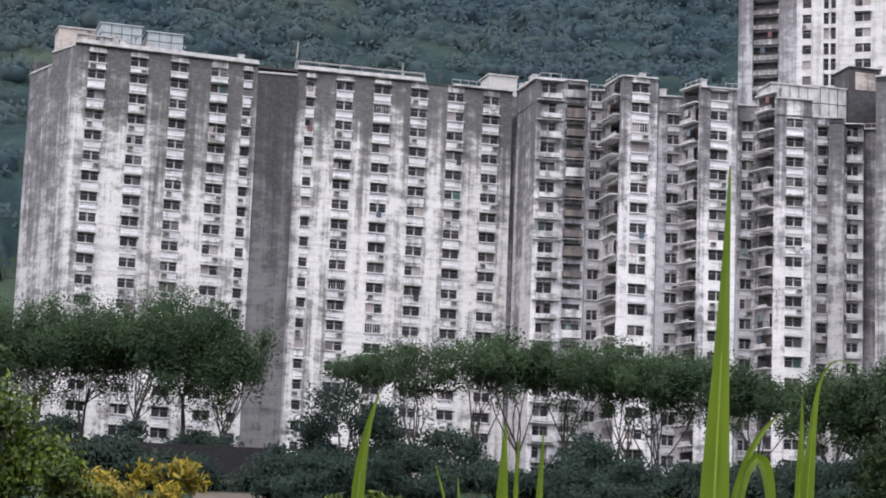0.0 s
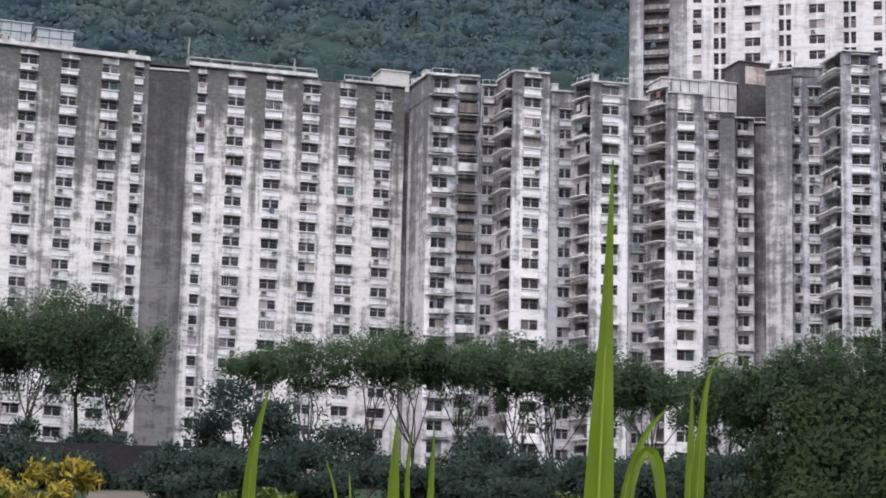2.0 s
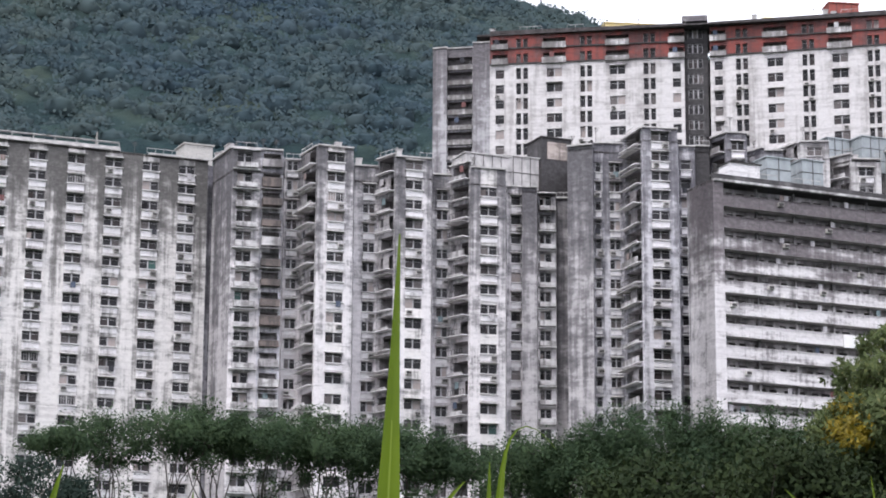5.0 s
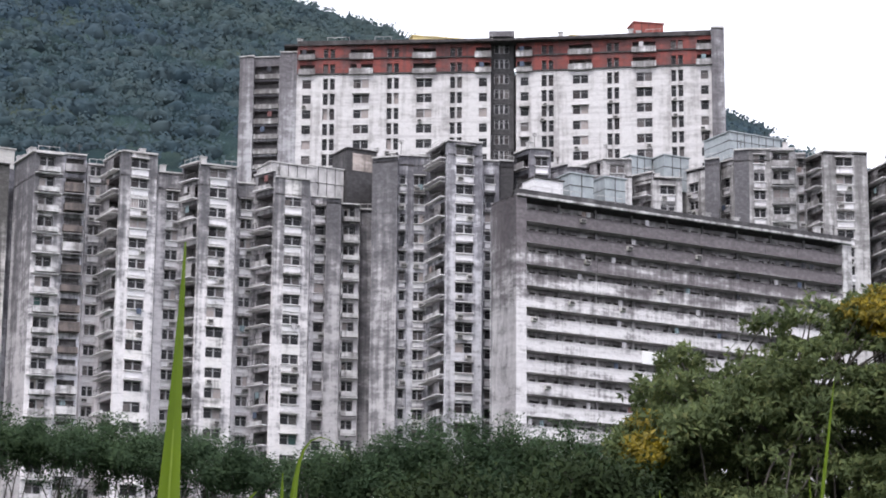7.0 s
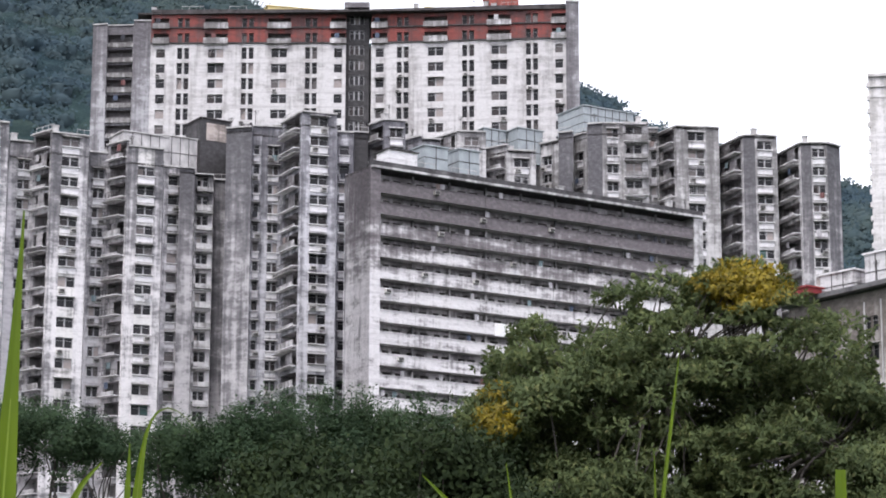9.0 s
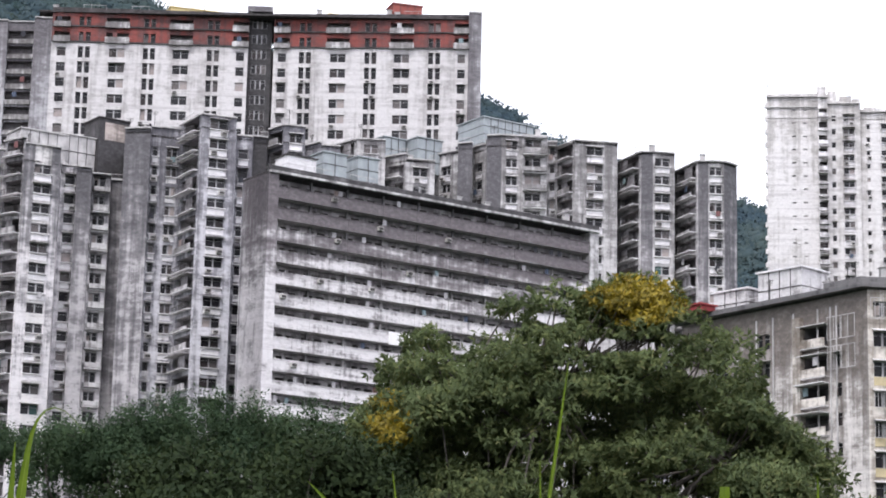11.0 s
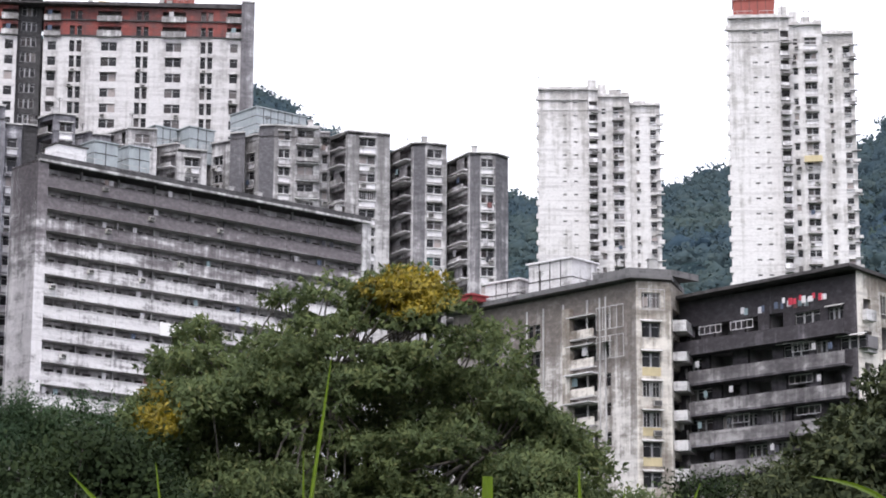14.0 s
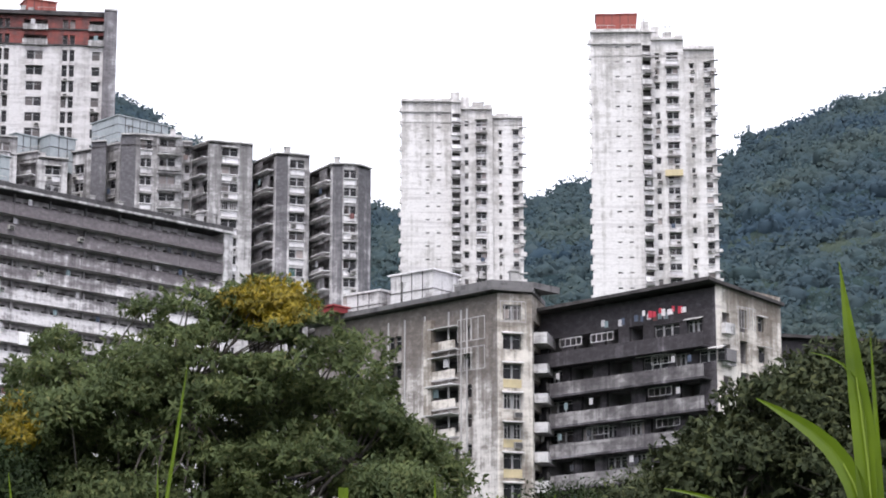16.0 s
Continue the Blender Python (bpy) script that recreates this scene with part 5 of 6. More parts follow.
def lobed_tree(az, r, outline, base_tan, deep, lobes, tips, seed, label, mat, size, slim, gaps=(), gold=(), ruffle=0.4, lobe=(0.9, 1.7)):
    """A broad old crown: limbs fork to many leafy lobes under the outline (azimuth, rise); each lobe is set with
    drooping rosettes of leaves, with shade and open gaps between the lobes."""
    rnd, rng = random.Random(seed), np.random.default_rng(seed)
    c = polar(az, r)
    foot = land(az, r) - 0.2
    tree = thing("tree", (c.x, c.y, foot), label, "tree")
    away = Vector((math.sin(radians(az)), math.cos(radians(az)), 0))
    across = Vector((away.y, -away.x, 0))
    a0, a1 = outline[0][0], outline[-1][0]
    low = EYE + base_tan * r - foot
    stems = Solid()
    bole = Vector((0, 0, max(1.5, low * 0.6)))
    limb(stems, rnd, Vector((0, 0, 0)), bole, 0.55, 0.42, 0.03, 3)
    forks = []
    for k in range(9):
        x = ((k + 0.5) / 9 - 0.5) * (a1 - a0) * 0.8
        q = across * (r * radians(x + (a0 + a1) / 2 - az)) + away * rnd.uniform(-0.5, 0.5) * deep
        q.z = low + (EYE + between(outline, (a0 + a1) / 2 + x) * r - foot - low) * rnd.uniform(0.35, 0.6)
        limb(stems, rnd, bole, q, 0.3, 0.12, 0.1)
        forks.append(q)
    mids, rads = [], []
    while len(mids) < lobes:
        la = rnd.uniform(a0, a1)
        dy = rnd.uniform(-1, 1)
        top = EYE + between(outline, la) * r - foot
        rad = rnd.uniform(*lobe)
        top = low + (top - low) * math.sqrt(1 - 0.5 * dy * dy) - rad * 0.5
        z = low + (top - low) * (1 - 0.95 * rnd.random() ** 1.15)
        side = r * radians(la - az)
        v = across * side + away * (dy * deep * (0.5 + 0.5 * math.sqrt(max(0.0, (top - z) / max(1.0, top - low)))))
        v.z = z
        mids.append(v)
        rads.append(rad)
        q = min(forks, key=lambda f_: (f_ - v).length)
        limb(stems, rnd, q, v, 0.07, 0.025, 0.12, 4)
    for ga, gt, gw, gh in gold:
        for _ in range(11):
            la, dy = ga + rnd.uniform(-0.75, 0.75) * gw, rnd.uniform(-0.35, 0.1)
            v = across * (r * radians(la - az)) + away * (dy * deep)
            rad = rnd.uniform(0.6, 1.0)
            v.z = min(EYE + (gt + rnd.uniform(-0.4, 0.55) * gh) * (r + dy * deep) - foot, EYE + between(outline, la) * r - foot - rad * 0.75)
            mids.append(v)
            rads.append(rad)
            limb(stems, rnd, min(forks, key=lambda f_: (f_ - v).length), v, 0.07, 0.025, 0.12, 4)
    part("trunk", stems.mesh("trunk", BARK), tree)
    mids, rads = np.array([tuple(v) for v in mids]), np.array(rads)
    # twig tips over the upper shell of each lobe, then a rosette of leaves at each tip
    pick = np.repeat(np.arange(len(mids)), tips)
    d = rng.normal(size=(len(pick), 3))
    d[:, 2] = np.abs(d[:, 2]) * 1.1 - 0.35
    d /= np.linalg.norm(d, axis=1)[:, None]
    shell = d * (rng.uniform(0.6, 1.08, len(pick)) * rads[pick])[:, None] * np.array([1, 1, 0.68])
    spots = np.repeat(mids[pick] + shell, 7, 0)
    out = np.repeat(d, 7, 0)
    ways = out * 0.7 + rng.normal(size=(len(spots), 3)) * 0.75 - np.array([0, 0, 0.55])
    ways /= np.linalg.norm(ways, axis=1)[:, None]
    spots = spots + ways * size * 0.5 + np.repeat(rng.normal(size=(len(pick), 3)) * size * 0.25, 7, 0)
    world_xy = spots[:, :2] + np.array([c.x, c.y])
    dist = np.linalg.norm(world_xy, axis=1)
    turn, rise = np.degrees(np.arctan2(world_xy[:, 0], world_xy[:, 1])), (spots[:, 2] + foot - EYE) / dist
    ragged = np.repeat(rng.uniform(0.45, 1.3, len(pick)), 7)
    keep = np.ones(len(spots), bool)
    for ga, gt, gw, gh in gaps:
        keep &= ((turn - ga) / gw) ** 2 + ((rise - gt) / gh) ** 2 > ragged
    young = np.zeros(len(spots), bool)
    for ga, gt, gw, gh in gold:
        young |= ((turn - ga) / gw) ** 2 + ((rise - gt) / gh) ** 2 < ragged
    if (young & keep).any():
        m = young & keep
        part("young_leaves", leaf_mesh("young_leaves", GOLD, spots[m], size, slim, rng, out=out[m], ways=ways[m], ruffle=ruffle), tree, label="yellow flush of young leaves")
    m = keep & ~young
    part("crown", leaf_mesh("crown", mat, spots[m], size, slim, rng, out=out[m], ways=ways[m], ruffle=ruffle), tree)
    return tree


# row of umbrella trees before the slab block
for i, (az, r, tan_, sp, dp) in enumerate((
        (-10.6, 286, .163, 6.5, 7.5), (-9.3, 283, .166, 6.0, 8.0), (-8.2, 289, .169, 5.5, 7.5), (-7.0, 284, .169, 5.8, 8.0), (-6.0, 289, .1715, 5.8, 8.0),
        (-5.0, 284, .1655, 4.6, 8.5))):
    umbrella_tree(az, r, height(tan_, r), sp, dp + 2.0, 19000, 100 + i, "dark green umbrella-crowned tree on forking pale stems", size=0.38)
for i, (az, r, tan_, sp, dp) in enumerate((
        (-1.7, 287, .149, 4.2, 4.5), (-0.6, 284, .154, 4.6, 6.5), (0.8, 288, .1575, 5.2, 6.4), (2.0, 284, .1575, 5.0, 6.6), (3.1, 288, .1555, 5.2, 6.4),
        (4.2, 284, .154, 5.0, 6.6), (5.3, 287, .1535, 5.2, 6.4), (6.4, 284, .150, 5.0, 6.6), (7.3, 286, .143, 4.0, 5.0))):
    umbrella_tree(az + 0.15 * (i % 3 - 1), r - 3 * (i % 3), height(tan_ + 0.003 * (i % 2) - 0.0015 * (i % 3), r), sp * (1.0 + 0.12 * (i % 3)), dp * (0.85 + 0.2 * (i % 2)), 8000 if i < 3 else 13000, 120 + i, "dark umbrella-crowned tree with a thin flat canopy", size=0.37)
for i, (az, r, tan_, sp, dp) in enumerate((
        (9.3, 268, .146, 4.8, 7.0), (10.3, 265, .151, 5.0, 8.0), (11.4, 268, .158, 5.4, 9.0), (12.6, 264, .1605, 5.4, 9.0), (13.8, 267, .160, 5.6, 9.5), (15.0, 264, .156, 5.4, 9.5), (16.2, 262, .153, 5.2, 9.0))):
    umbrella_tree(az, r, height(tan_, r), sp, dp, 18000, 140 + i, "dense dark green spreading tree below the flats", size=0.38)
# bushy young trees in front of them
for i, (az, r, tan_, sp, tall) in enumerate((
        (-3.1, 258, .133, 3.6, 9.0), (-2.2, 256, .139, 3.8, 10.0), (-1.3, 260, .126, 3.6, 8.0), (-0.5, 256, .119, 3.6, 6.5), (0.3, 259, .12, 3.4, 6.5), (0.95, 256, .108, 2.4, 4.0), (3.2, 259, .118, 3.4, 6.0),
        (4.0, 256, .112, 3.6, 5.0), (5.2, 257, .104, 3.4, 3.5), (6.6, 256, .106, 3.4, 3.5), (9.6, 254, .104, 3.4, 3.5), (2.5, 257, .094, 2.2, 2.4))):
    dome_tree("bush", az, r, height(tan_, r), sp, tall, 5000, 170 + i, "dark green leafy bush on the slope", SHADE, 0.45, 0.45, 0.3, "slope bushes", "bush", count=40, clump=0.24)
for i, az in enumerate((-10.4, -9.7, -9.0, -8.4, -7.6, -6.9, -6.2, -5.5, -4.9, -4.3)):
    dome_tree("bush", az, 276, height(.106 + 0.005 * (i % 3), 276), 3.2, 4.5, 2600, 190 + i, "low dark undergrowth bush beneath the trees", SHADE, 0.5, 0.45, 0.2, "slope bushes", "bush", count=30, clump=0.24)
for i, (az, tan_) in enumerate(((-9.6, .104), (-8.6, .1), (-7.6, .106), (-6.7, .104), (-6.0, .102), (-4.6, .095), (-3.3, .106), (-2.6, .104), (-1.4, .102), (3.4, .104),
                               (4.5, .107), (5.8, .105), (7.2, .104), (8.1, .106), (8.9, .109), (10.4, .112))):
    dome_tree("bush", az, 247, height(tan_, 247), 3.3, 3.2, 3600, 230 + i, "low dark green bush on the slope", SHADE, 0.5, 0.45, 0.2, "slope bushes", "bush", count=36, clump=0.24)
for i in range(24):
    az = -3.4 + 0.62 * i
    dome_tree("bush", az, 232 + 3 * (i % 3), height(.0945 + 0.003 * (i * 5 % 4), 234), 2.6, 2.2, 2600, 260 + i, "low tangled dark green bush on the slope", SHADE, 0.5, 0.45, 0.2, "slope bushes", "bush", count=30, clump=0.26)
# softer scrub nearer the camera
for i, (az, r, tan_, sp, tall) in enumerate((
        (10.9, 66, .116, 1.5, 1.8), (11.9, 64, .128, 1.6, 2.4), (13.0, 62, .134, 1.8, 2.8), (14.2, 64, .141, 1.9, 3.4), (15.4, 62, .139, 1.9, 3.4), (16.4, 63, .136, 1.8, 3.0), (12.4, 52, .112, 1.5, 1.8), (14.6, 50, .115, 1.6, 2.0))):
    dome_tree("bush", az, r, height(tan_, r), sp, tall, 8000, 210 + i, "olive green scrub bush with a fine soft outline", BUSH, 0.15, 0.6, 0.2, "scrub", "bush", count=45, clump=0.26, ruffle=0.05)

# the great mango tree and its darker neighbour
lobed_tree(21.7, 100, [(16.2, .150), (16.8, .168), (17.3, .187), (17.9, .195), (18.9, .204), (19.8, .2085), (21.7, .2095), (22.2, .2125), (22.7, .2145), (23.2, .212), (23.5, .205),
                       (24.3, .1965), (24.9, .189), (25.4, .165), (26.1, .152), (26.9, .13)], .09, 6.5, 410, 70, 301,
           "great round-headed mango tree with drooping dark leaves", MANGO, 0.3, 0.32, lobe=(0.75, 1.5),
           gaps=((22.0, .183, 1.3, .0035), (20.5, .1945, 0.5, .004), (19.3, .1905, 0.5, .003), (23.6, .1905, 0.5, .004), (23.9, .172, 0.25, .003), (20.9, .173, 0.35, .002)),
           gold=((22.5, .2025, 1.2, .0115), (16.7, .149, 0.6, .013)))
dome_tree("tree", 18.4, 97, height(.178, 97), 2.8, 7.0, 16000, 304, "round leafy tree leaning on the mango tree", MANGO, 0.3, 0.34, 0.7, count=60, clump=0.2)
dome_tree("tree", 17.0, 98, height(.157, 98), 2.8, 6.0, 16000, 307, "dark leafy tree beside the mango tree", MANGO, 0.26, 0.36, 0.7, count=60, clump=0.2)
dome_tree("bush", 25.1, 95, height(.139, 95), 2.4, 4.6, 14000, 308, "leafy green bush at the foot of the mango tree", MANGO, 0.24, 0.36, 0.6, "scrub", "bush", count=60, clump=0.18)
dome_tree("bush", 26.3, 97, height(.118, 97), 1.8, 3.0, 8000, 309, "leafy green bush at the foot of the mango tree", MANGO, 0.24, 0.36, 0.6, "scrub", "bush", count=50, clump=0.18)
lobed_tree(36.0, 92, [(31.2, .118), (31.9, .138), (32.8, .152), (33.4, .164), (33.9, .168), (35.1, .179), (36.4, .186), (37.6, .183), (38.6, .172), (39.6, .15), (40.4, .13)], .1, 5.5, 190, 70, 302,
           "dark round-headed tree with an olive crown", DUSK, 0.32, 0.4, ruffle=0.3)
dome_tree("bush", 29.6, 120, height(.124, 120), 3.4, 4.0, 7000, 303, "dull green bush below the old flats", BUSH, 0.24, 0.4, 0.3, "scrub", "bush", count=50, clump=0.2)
dome_tree("bush", 27.6, 108, height(.118, 108), 2.2, 3.0, 4000, 305, "dull green bush below the old flats", MANGO, 0.26, 0.4, 0.3, "scrub", "bush", count=40, clump=0.2)
dome_tree("bush", 31.6, 104, height(.128, 104), 2.6, 3.4, 6000, 306, "dark green bush below the old flats", DUSK, 0.24, 0.4, 0.3, "scrub", "bush", count=40, clump=0.2)

# bright bushes near the camera
for i, (az, r, tan_, sp, tall, mat, n) in enumerate((
        (-11.2, 30, .152, 0.95, 1.9, LIME, 9500), (-9.7, 30, .118, 0.75, 1.2, LIME, 7000), (-8.5, 29, .101, 0.55, 0.9, LIME, 4200),
        (-7.1, 44, .098, 0.75, 1.1, GOLD, 1700), (-6.0, 44, .101, 0.55, 1.2, GOLD, 1500), (-8.0, 45, .099, 0.5, 0.9, GOLD, 800),
        (-1.3, 30, .0905, 0.3, 0.5, LIME, 700), (5.6, 30, .0935, 0.35, 0.5, LIME, 800), (-2.3, 30, .0895, 0.2, 0.4, LIME, 400))):
    dome_tree("bush", az, r, height(tan_, r), sp, tall, n, 320 + i, "bright lime green leafy bush" if mat is LIME else "golden green flowering bush", mat, 0.085 if r < 40 else 0.16, 0.5 if mat is LIME else 0.28, 0.2 if mat is LIME else -0.7,
              "bright bushes", "bush", count=36, clump=0.22)


def crown_lumps(kinds, level):
    """Uneven crown shapes: lumpy domes, each one different."""
    bm = bmesh.new()
    bmesh.ops.create_icosphere(bm, subdivisions=level, radius=1.0)
    bm.verts.ensure_lookup_table()
    base = np.array([tuple(v.co) for v in bm.verts])
    faces = np.array([[v.index for v in f.verts] for f in bm.faces])
    bm.free()
    shapes = []
    for k in range(kinds):
        o = Vector((k * 7.3, k * 3.1, k * 1.7))
        g = [1 + 0.5 * noise.noise(Vector(p) * 1.6 + o) + 0.16 * noise.noise(Vector(p) * 3.7 + o) for p in base]
        shapes.append(base * np.array(g)[:, None])
    return shapes, faces


def canopy_height(a, rr):
    """The closed roof of leaves: crowns of a few metres, some trees standing higher."""
    p = polar(a, rr)
    h = land(a, rr) + CANOPY - 3.6
    for k, (size, high) in enumerate(((0.035, 3.0), (0.075, 4.5), (0.16, 3.2))):
        h -= high * abs(noise.noise(Vector((p.x * size, p.y * size, 3.3 + 4 * k))))
    return h + 2.0 + 0.5 * noise.noise(Vector((p.x * 0.5, p.y * 0.5, 1.7)))


def wooded_hill():
    """The closed forest of the hill: one uneven canopy, with single leafy crowns along the crest."""
    rng = np.random.default_rng(77)
    shapes, faces = crown_lumps(14, 1)
    nv = len(shapes[0])
    lumps, sprays, faces_out = [], [], []
    for r in np.arange(512, 930, 8.5):
        step = math.degrees(8.0 / r)
        for az in np.arange(-12.0, 38.5, step):
            a, rr = az + rng.uniform(-0.45, 0.45) * step, r + rng.uniform(-3.5, 3.5)
            p = polar(a, rr)
            if rr < 640 and -10.3 < a < 24.9:
                continue
            crest = rr > 860
            size = rng.uniform(3.3, 6.2)
            z = land(a, rr) + rng.uniform(2.6, CANOPY - 4.0) + (rng.random() < 0.14) * rng.uniform(1.0, 3.0) if crest else canopy_height(a, rr) - size * rng.uniform(0.0, 0.25)
            spin = rng.uniform(0, 6.28)
            c, s = math.cos(spin), math.sin(spin)
            v = shapes[rng.integers(0, len(shapes))] * np.array([size, size, size * rng.uniform(0.65, 1.0)])
            v = v @ np.array([[c, s, 0], [-s, c, 0], [0, 0, 1]]) + np.array([p.x, p.y, z])
            mid = np.array([p.x, p.y, z])
            lumps.append(mid + (v - mid) * 0.78)
            k = 130 if crest or rr < 570 else 90
            up = v[v[:, 2] > z - size * (0.4 if rr > 570 else 1.0)]
            up = up[rng.integers(0, len(up), k)] + rng.normal(size=(k, 3)) * np.array([0.9, 0.9, 0.6])
            sprays.append(up)
            # the slope faces the valley
            faces_out.append((up - mid) / size * 0.5 + np.array([-p.x / rr * 0.9, -p.y / rr * 0.9, 0.35]))
    n = len(lumps)
    v = np.concatenate(lumps)
    f = (faces[None] + (np.arange(n) * nv)[:, None, None]).reshape(-1, 3)
    me = bpy.data.meshes.new("tree_crowns")
    me.vertices.add(len(v))
    me.vertices.foreach_set("co", v.astype(np.float32).ravel())
    me.loops.add(f.size)
    me.loops.foreach_set("vertex_index", f.astype(np.int32).ravel())
    me.polygons.add(len(f))
    me.polygons.foreach_set("loop_start", np.arange(0, f.size, 3, dtype=np.int32))
    me.polygons.foreach_set("use_smooth", np.ones(len(f), bool))
    me.materials.append(HAZED_WOOD)
    me.update(calc_edges=True)
    azs, rs = [-12.5 + 0.19 * k for k in range(272)], [500 + 2.2 * k for k in range(184)]
    verts = [(*polar(a, r), canopy_height(a, r) - (6.0 if r < 545 and -10.3 < a < 24.9 else 0.0)) for r in rs for a in azs]
    m = len(azs)
    quads = [(q + i, q + i + 1, q + m + i + 1, q + m + i) for q in range(0, m * (len(rs) - 1), m) for i in range(m - 1)]
    sheet = bpy.data.meshes.new("hill_forest")
    sheet.from_pydata(verts, [], quads)
    sheet.materials.append(HAZED_CANOPY)
    sheet.polygons.foreach_set("use_smooth", [True] * len(quads))
    wood = tagged(new("hill_forest", sheet), "dense forest covering the hillside, distance haze put into its dark blue-green", "forest", kind="stuff")
    part("tree_crowns", me, wood)
    part("leaf_sprays", leaf_mesh("leaf_sprays", HAZED_WOOD, np.concatenate(sprays), 1.2, 0.75, rng, 0.0, 0.0, out=np.concatenate(faces_out), ruffle=0.06, lift=0.9), wood)


wooded_hill()
for az, r, h in ((-3.75, 640, 5.5), (-1.2, 640, 1.5)):
    c = polar(az, r)
    s = Solid()
    z = land(az, r)
    limb(s, random.Random(5), Vector((0, 0, 0)), Vector((0.8, 0, h + 8)), 0.5, 0.2, 0.03)
    thing("bare_trunk", (c.x, c.y, z), "tall pale bare tree trunk on the wooded hill", "tree", "", s.mesh("bare_trunk", PALEBARK))


# ---- the retaining wall and earth below the slab block ----
def arc_wall():
    s = Solid()
    azs = [-12 + 0.5 * k for k in range(17)]
    for a0, a1 in zip(azs, azs[1:]):
        p, q, p2, q2 = polar(a0, 268), polar(a1, 268), polar(a0, 268.6), polar(a1, 268.6)
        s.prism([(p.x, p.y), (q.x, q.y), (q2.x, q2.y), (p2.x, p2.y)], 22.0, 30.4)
    tagged(new("retaining_wall", s.mesh("retaining_wall", RETAIN)), "near-black concrete retaining wall under the trees", "wall", kind="structure")
    v, f = [], []
    rs, azs = [222 + 3.4 * k for k in range(13)], [-5.6 + 0.25 * k for k in range(12)]
    for r in rs:
        for az in azs:
            p = polar(az, r)
            v.append((p.x, p.y, land(az, r) + 0.2))
    n = len(azs)
    for j in range(len(rs) - 1):
        for i in range(n - 1):
            a = j * n + i
            f.append((a, a + 1, a + n + 1, a + n))
    me = bpy.data.meshes.new("dirt_track")
    me.from_pydata(v, [], f)
    me.materials.append(EARTH)
    tagged(new("dirt_track", me), "bare ochre earth track on the slope", "track", kind="structure")


arc_wall()


# ---- reeds close to the camera ----
def reed(heading, d, leaves, label):
    """One plant: long folded leaves; each leaf is a line of (azimuth, rise, width in cm), from the root up."""
    eye = Vector((ARM * math.sin(radians(heading)), ARM * math.cos(radians(heading)), EYE))

    def spot(az, rise):
        return eye + Vector((math.sin(radians(az)) * d, math.cos(radians(az)) * d, rise * d))

    az0 = leaves[0][0][0]
    root = spot(az0, 0)
    root.z = land(az0, d)
    plant = thing("reed_plant", root, label, "plant", "reeds")
    for line in leaves:
        pts = [spot(az, rise) - root for az, rise, _ in line]
        widths = [w / 100 for _, _, w in line]
        low = pts[0].copy()
        low.z = -0.05
        pts, widths = [low, low.lerp(pts[0], 0.5), *pts], [widths[0] * 0.45, widths[0] * 0.8, *widths]
        # even steps along the line, then smoothed
        seg = [0.0]
        for p, q in zip(pts, pts[1:]):
            seg.append(seg[-1] + (q - p).length)
        fine, fw = [], []
        steps = 60
        for k in range(steps + 1):
            d_ = seg[-1] * k / steps
            i = max(j for j in range(len(seg) - 1) if seg[j] <= d_ + 1e-9)
            t = (d_ - seg[i]) / max(1e-9, seg[i + 1] - seg[i])
            fine.append(pts[i].lerp(pts[i + 1], min(1.0, t)))
            fw.append(widths[i] + (widths[i + 1] - widths[i]) * min(1.0, t))
        for _ in range(5):
            fine = [fine[0]] + [(fine[k - 1] + fine[k] * 2 + fine[k + 1]) / 4 for k in range(1, steps)] + [fine[-1]]
            fw = [fw[0]] + [(fw[k - 1] + fw[k] * 2 + fw[k + 1]) / 4 for k in range(1, steps)] + [fw[-1]]
        s = Solid()
        view = Vector((math.sin(radians(az0)), math.cos(radians(az0)), 0))
        rows = []
        for i, (p, w) in enumerate(zip(fine, fw)):
            t = (fine[min(i + 1, len(fine) - 1)] - fine[max(i - 1, 0)]).normalized()
            x = t.cross(view).normalized()
            rows.append((p - x * w / 2 - view * w * 0.12, p - x * w * 0.06 + view * w * 0.1, p + x * w * 0.06 + view * w * 0.1, p + x * w / 2 - view * w * 0.12))
        for r0, r1 in zip(rows, rows[1:]):
            for k in range(3):
                s.face([r0[k], r0[k + 1], r1[k + 1], r1[k]])
        me = s.mesh("leaf", BLADE)
        bm = bmesh.new()
        bm.from_mesh(me)
        bmesh.ops.remove_doubles(bm, verts=bm.verts, dist=1e-5)
        bm.to_mesh(me)
        bm.free()
        leaf = part("leaf", me, plant)
        s = Solid()
        for (p, w), (q, w2) in zip(list(zip(fine, fw))[2:-6], list(zip(fine, fw))[3:-5]):
            x = (q - p).normalized().cross(view).normalized()
            o = view * 0.002
            s.face([p - x * w * 0.03 - o, p + x * w * 0.03 - o, q + x * w2 * 0.03 - o, q - x * w2 * 0.03 - o])
        part("midrib", s.mesh("midrib", RIB), leaf, label="pale midrib")
    return plant


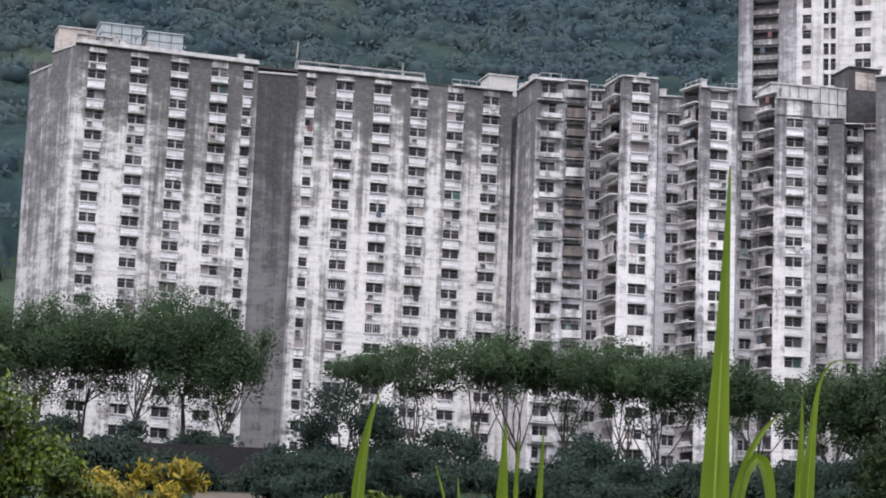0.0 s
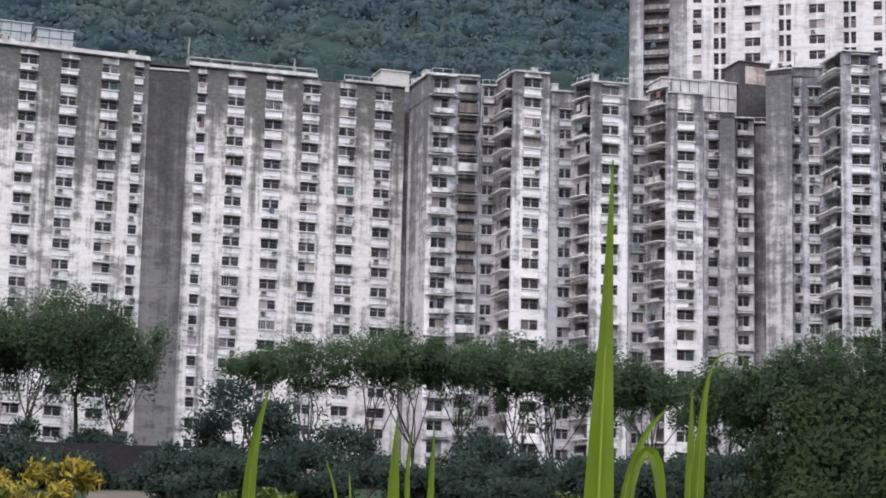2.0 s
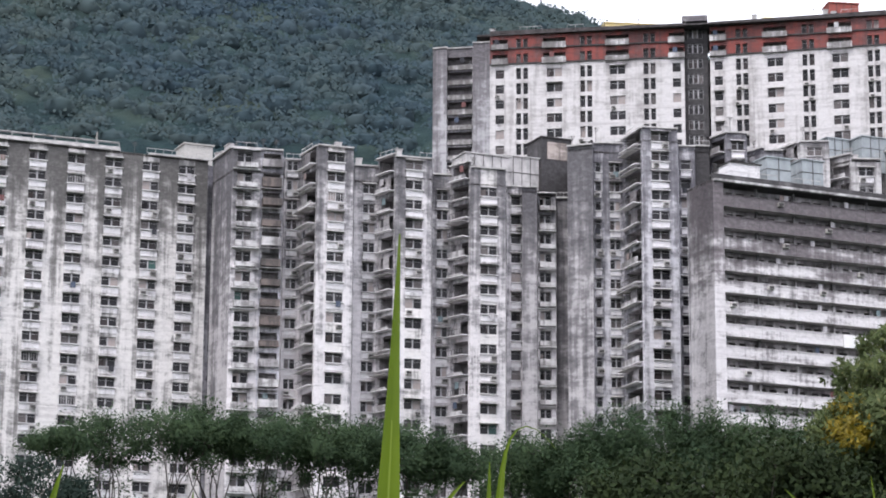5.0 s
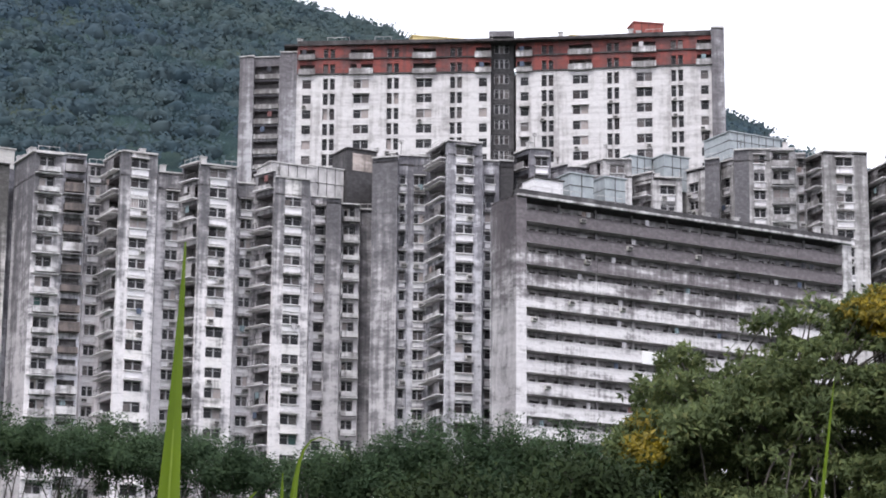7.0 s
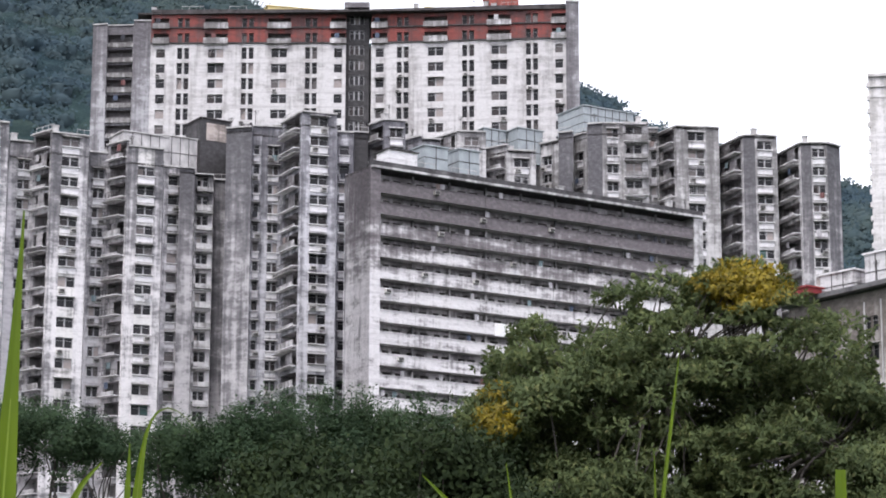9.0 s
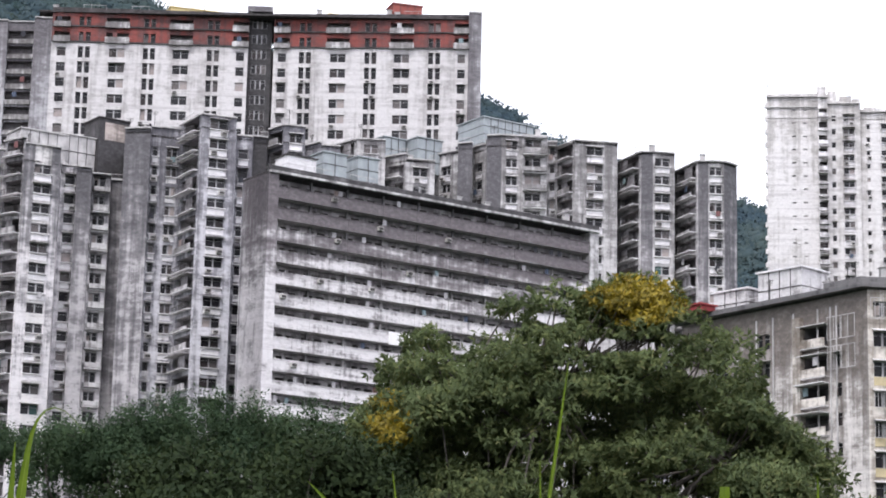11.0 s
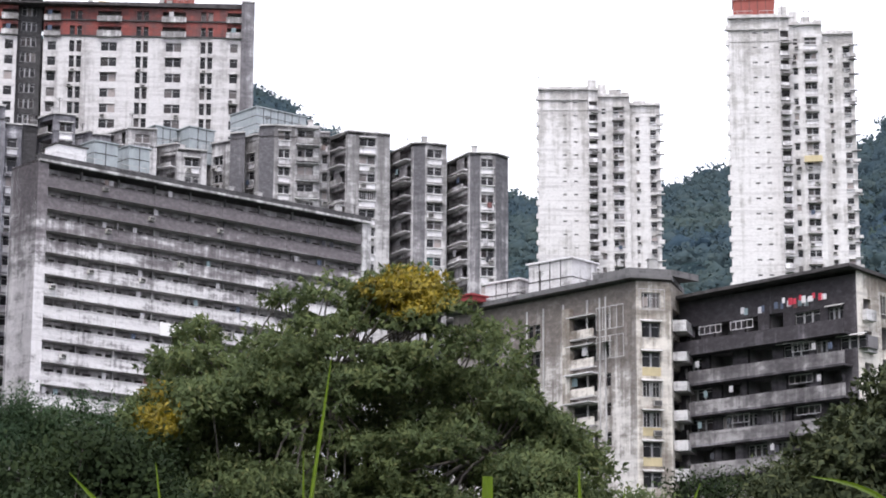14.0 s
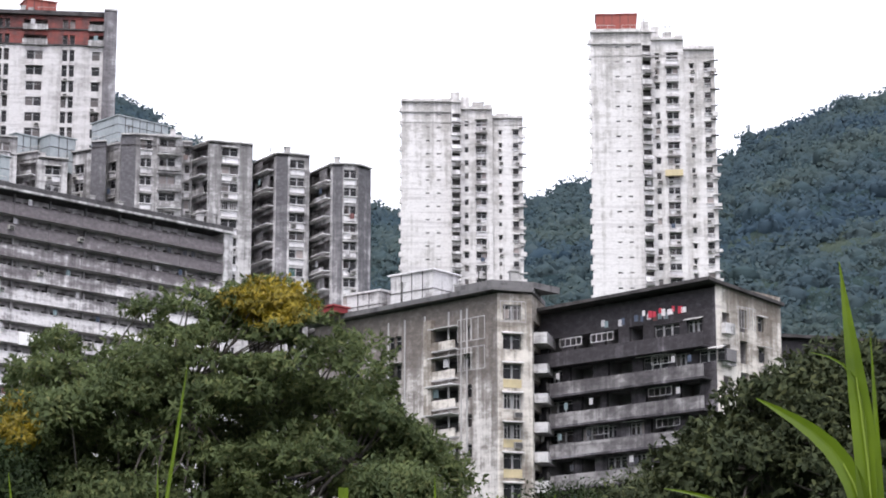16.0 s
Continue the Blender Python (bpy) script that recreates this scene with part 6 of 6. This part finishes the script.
reed(5.0, 2.3, [[(6.05, .085, 3.2), (6.1, .1, 2.8), (6.2, .145, 1.5), (6.28, .19, 0.75), (6.33, .215, 0.5), (6.35, .232, 0.15)]], "tall upright bright green reed blade")
reed(4.0, 7.0, [[(8.52, .088, 4.0), (8.6, .11, 3.2), (8.72, .136, 1.2), (8.84, .151, 0.5), (9.05, .1565, 0.32), (9.4, .1555, 0.28), (9.8, .1485, 0.22), (10.0, .141, 0.1)],
                [(8.35, .09, 3.0), (8.4, .115, 2.0), (8.42, .136, 0.3)]], "bright green reed with a drooping tip")
reed(4.0, 6.0, [[(6.75, .088, 2.0), (7.0, .104, 2.0), (7.25, .117, 1.8), (7.5, .1255, 1.2), (7.85, .128, 0.3)],
                [(6.95, .095, 1.4), (7.2, .112, 2.2), (7.42, .1185, 3.0), (7.6, .113, 3.4), (7.7, .1, 3.2), (7.72, .085, 1.8)]], "arching bright green reed leaves")
reed(2.0, 6.0, [[(-1.87, .086, 3.4), (-1.8, .105, 2.8), (-1.68, .12, 1.6), (-1.56, .129, 0.8), (-1.44, .1325, 0.2)]], "slender pale green reed leaf")
reed(2.0, 6.0, [[(1.52, .086, 3.4), (1.53, .102, 2.4), (1.57, .1225, 0.2)], [(1.85, .088, 1.4), (1.82, .11, 1.0), (1.9, .1165, 0.2)],
                [(2.38, .088, 1.9), (2.42, .104, 1.4), (2.45, .119, 0.2)]], "cluster of short bright reed leaves")
reed(0.0, 6.0, [[(0.35, .086, 0.9), (0.2, .096, 0.7), (0.0, .104, 0.15)], [(0.6, .086, 0.9), (0.62, .094, 0.5), (0.55, .099, 0.15)]], "thin dry grass leaves")
reed(19.0, 5.4, [[(20.32, .1, 1.0), (20.5, .125, 0.9), (20.7, .15, 0.7), (20.85, .172, 0.35), (20.88, .1755, 0.15)], [(20.25, .1, 0.7), (20.27, .12, 0.5), (20.24, .135, 0.15)]], "tall thin pale reed stem")
reed(20.7, 6.0, [[(16.1, .1, 2.0), (15.7, .108, 1.7), (15.2, .117, 1.0), (14.75, .1245, 0.15)], [(16.95, .1, 0.9), (16.85, .115, 0.7), (16.73, .1295, 0.15)]], "thin leaning pale grass leaves")
reed(20.7, 6.0, [[(24.48, .1, 3.2), (24.49, .113, 3.0), (24.5, .1253, 2.4)]], "cut flat-topped green reed stalk")
reed(20.7, 6.0, [[(26.67, .098, 1.9), (26.66, .113, 1.2), (26.64, .1297, 0.15)], [(26.08, .098, 1.0), (26.02, .106, 0.8), (25.98, .1136, 0.15)],
                 [(27.5, .098, 1.6), (27.6, .108, 1.2), (27.71, .1198, 0.15)], [(28.95, .098, 1.8), (29.15, .109, 1.4), (29.47, .1222, 0.15)]], "row of short pointed reed leaves")
reed(26.6, 4.5, [[(36.62, .1, 4.8), (36.55, .13, 4.8), (36.42, .155, 4.2), (36.27, .18, 2.8), (36.14, .2, 1.2), (36.04, .217, 0.15)],
                 [(36.45, .1, 3.4), (36.4, .122, 4.2), (36.05, .1365, 4.0), (35.4, .1475, 3.2), (34.7, .1545, 1.8), (34.0, .161, 0.2)],
                 [(36.8, .1, 1.6), (36.78, .13, 1.2), (36.73, .165, 0.7), (36.7, .185, 0.2)],
                 [(36.6, .1, 0.8), (36.5, .17, 0.7), (36.1, .182, 0.5), (35.6, .1825, 0.4), (35.3, .1795, 0.15)]], "tall broad bright green reed with a bent leaf")
reed(26.6, 4.5, [[(34.2, .105, 1.2), (33.4, .119, 1.2), (32.6, .1235, 0.9), (31.8, .1245, 0.15)]], "low arching green grass leaf")
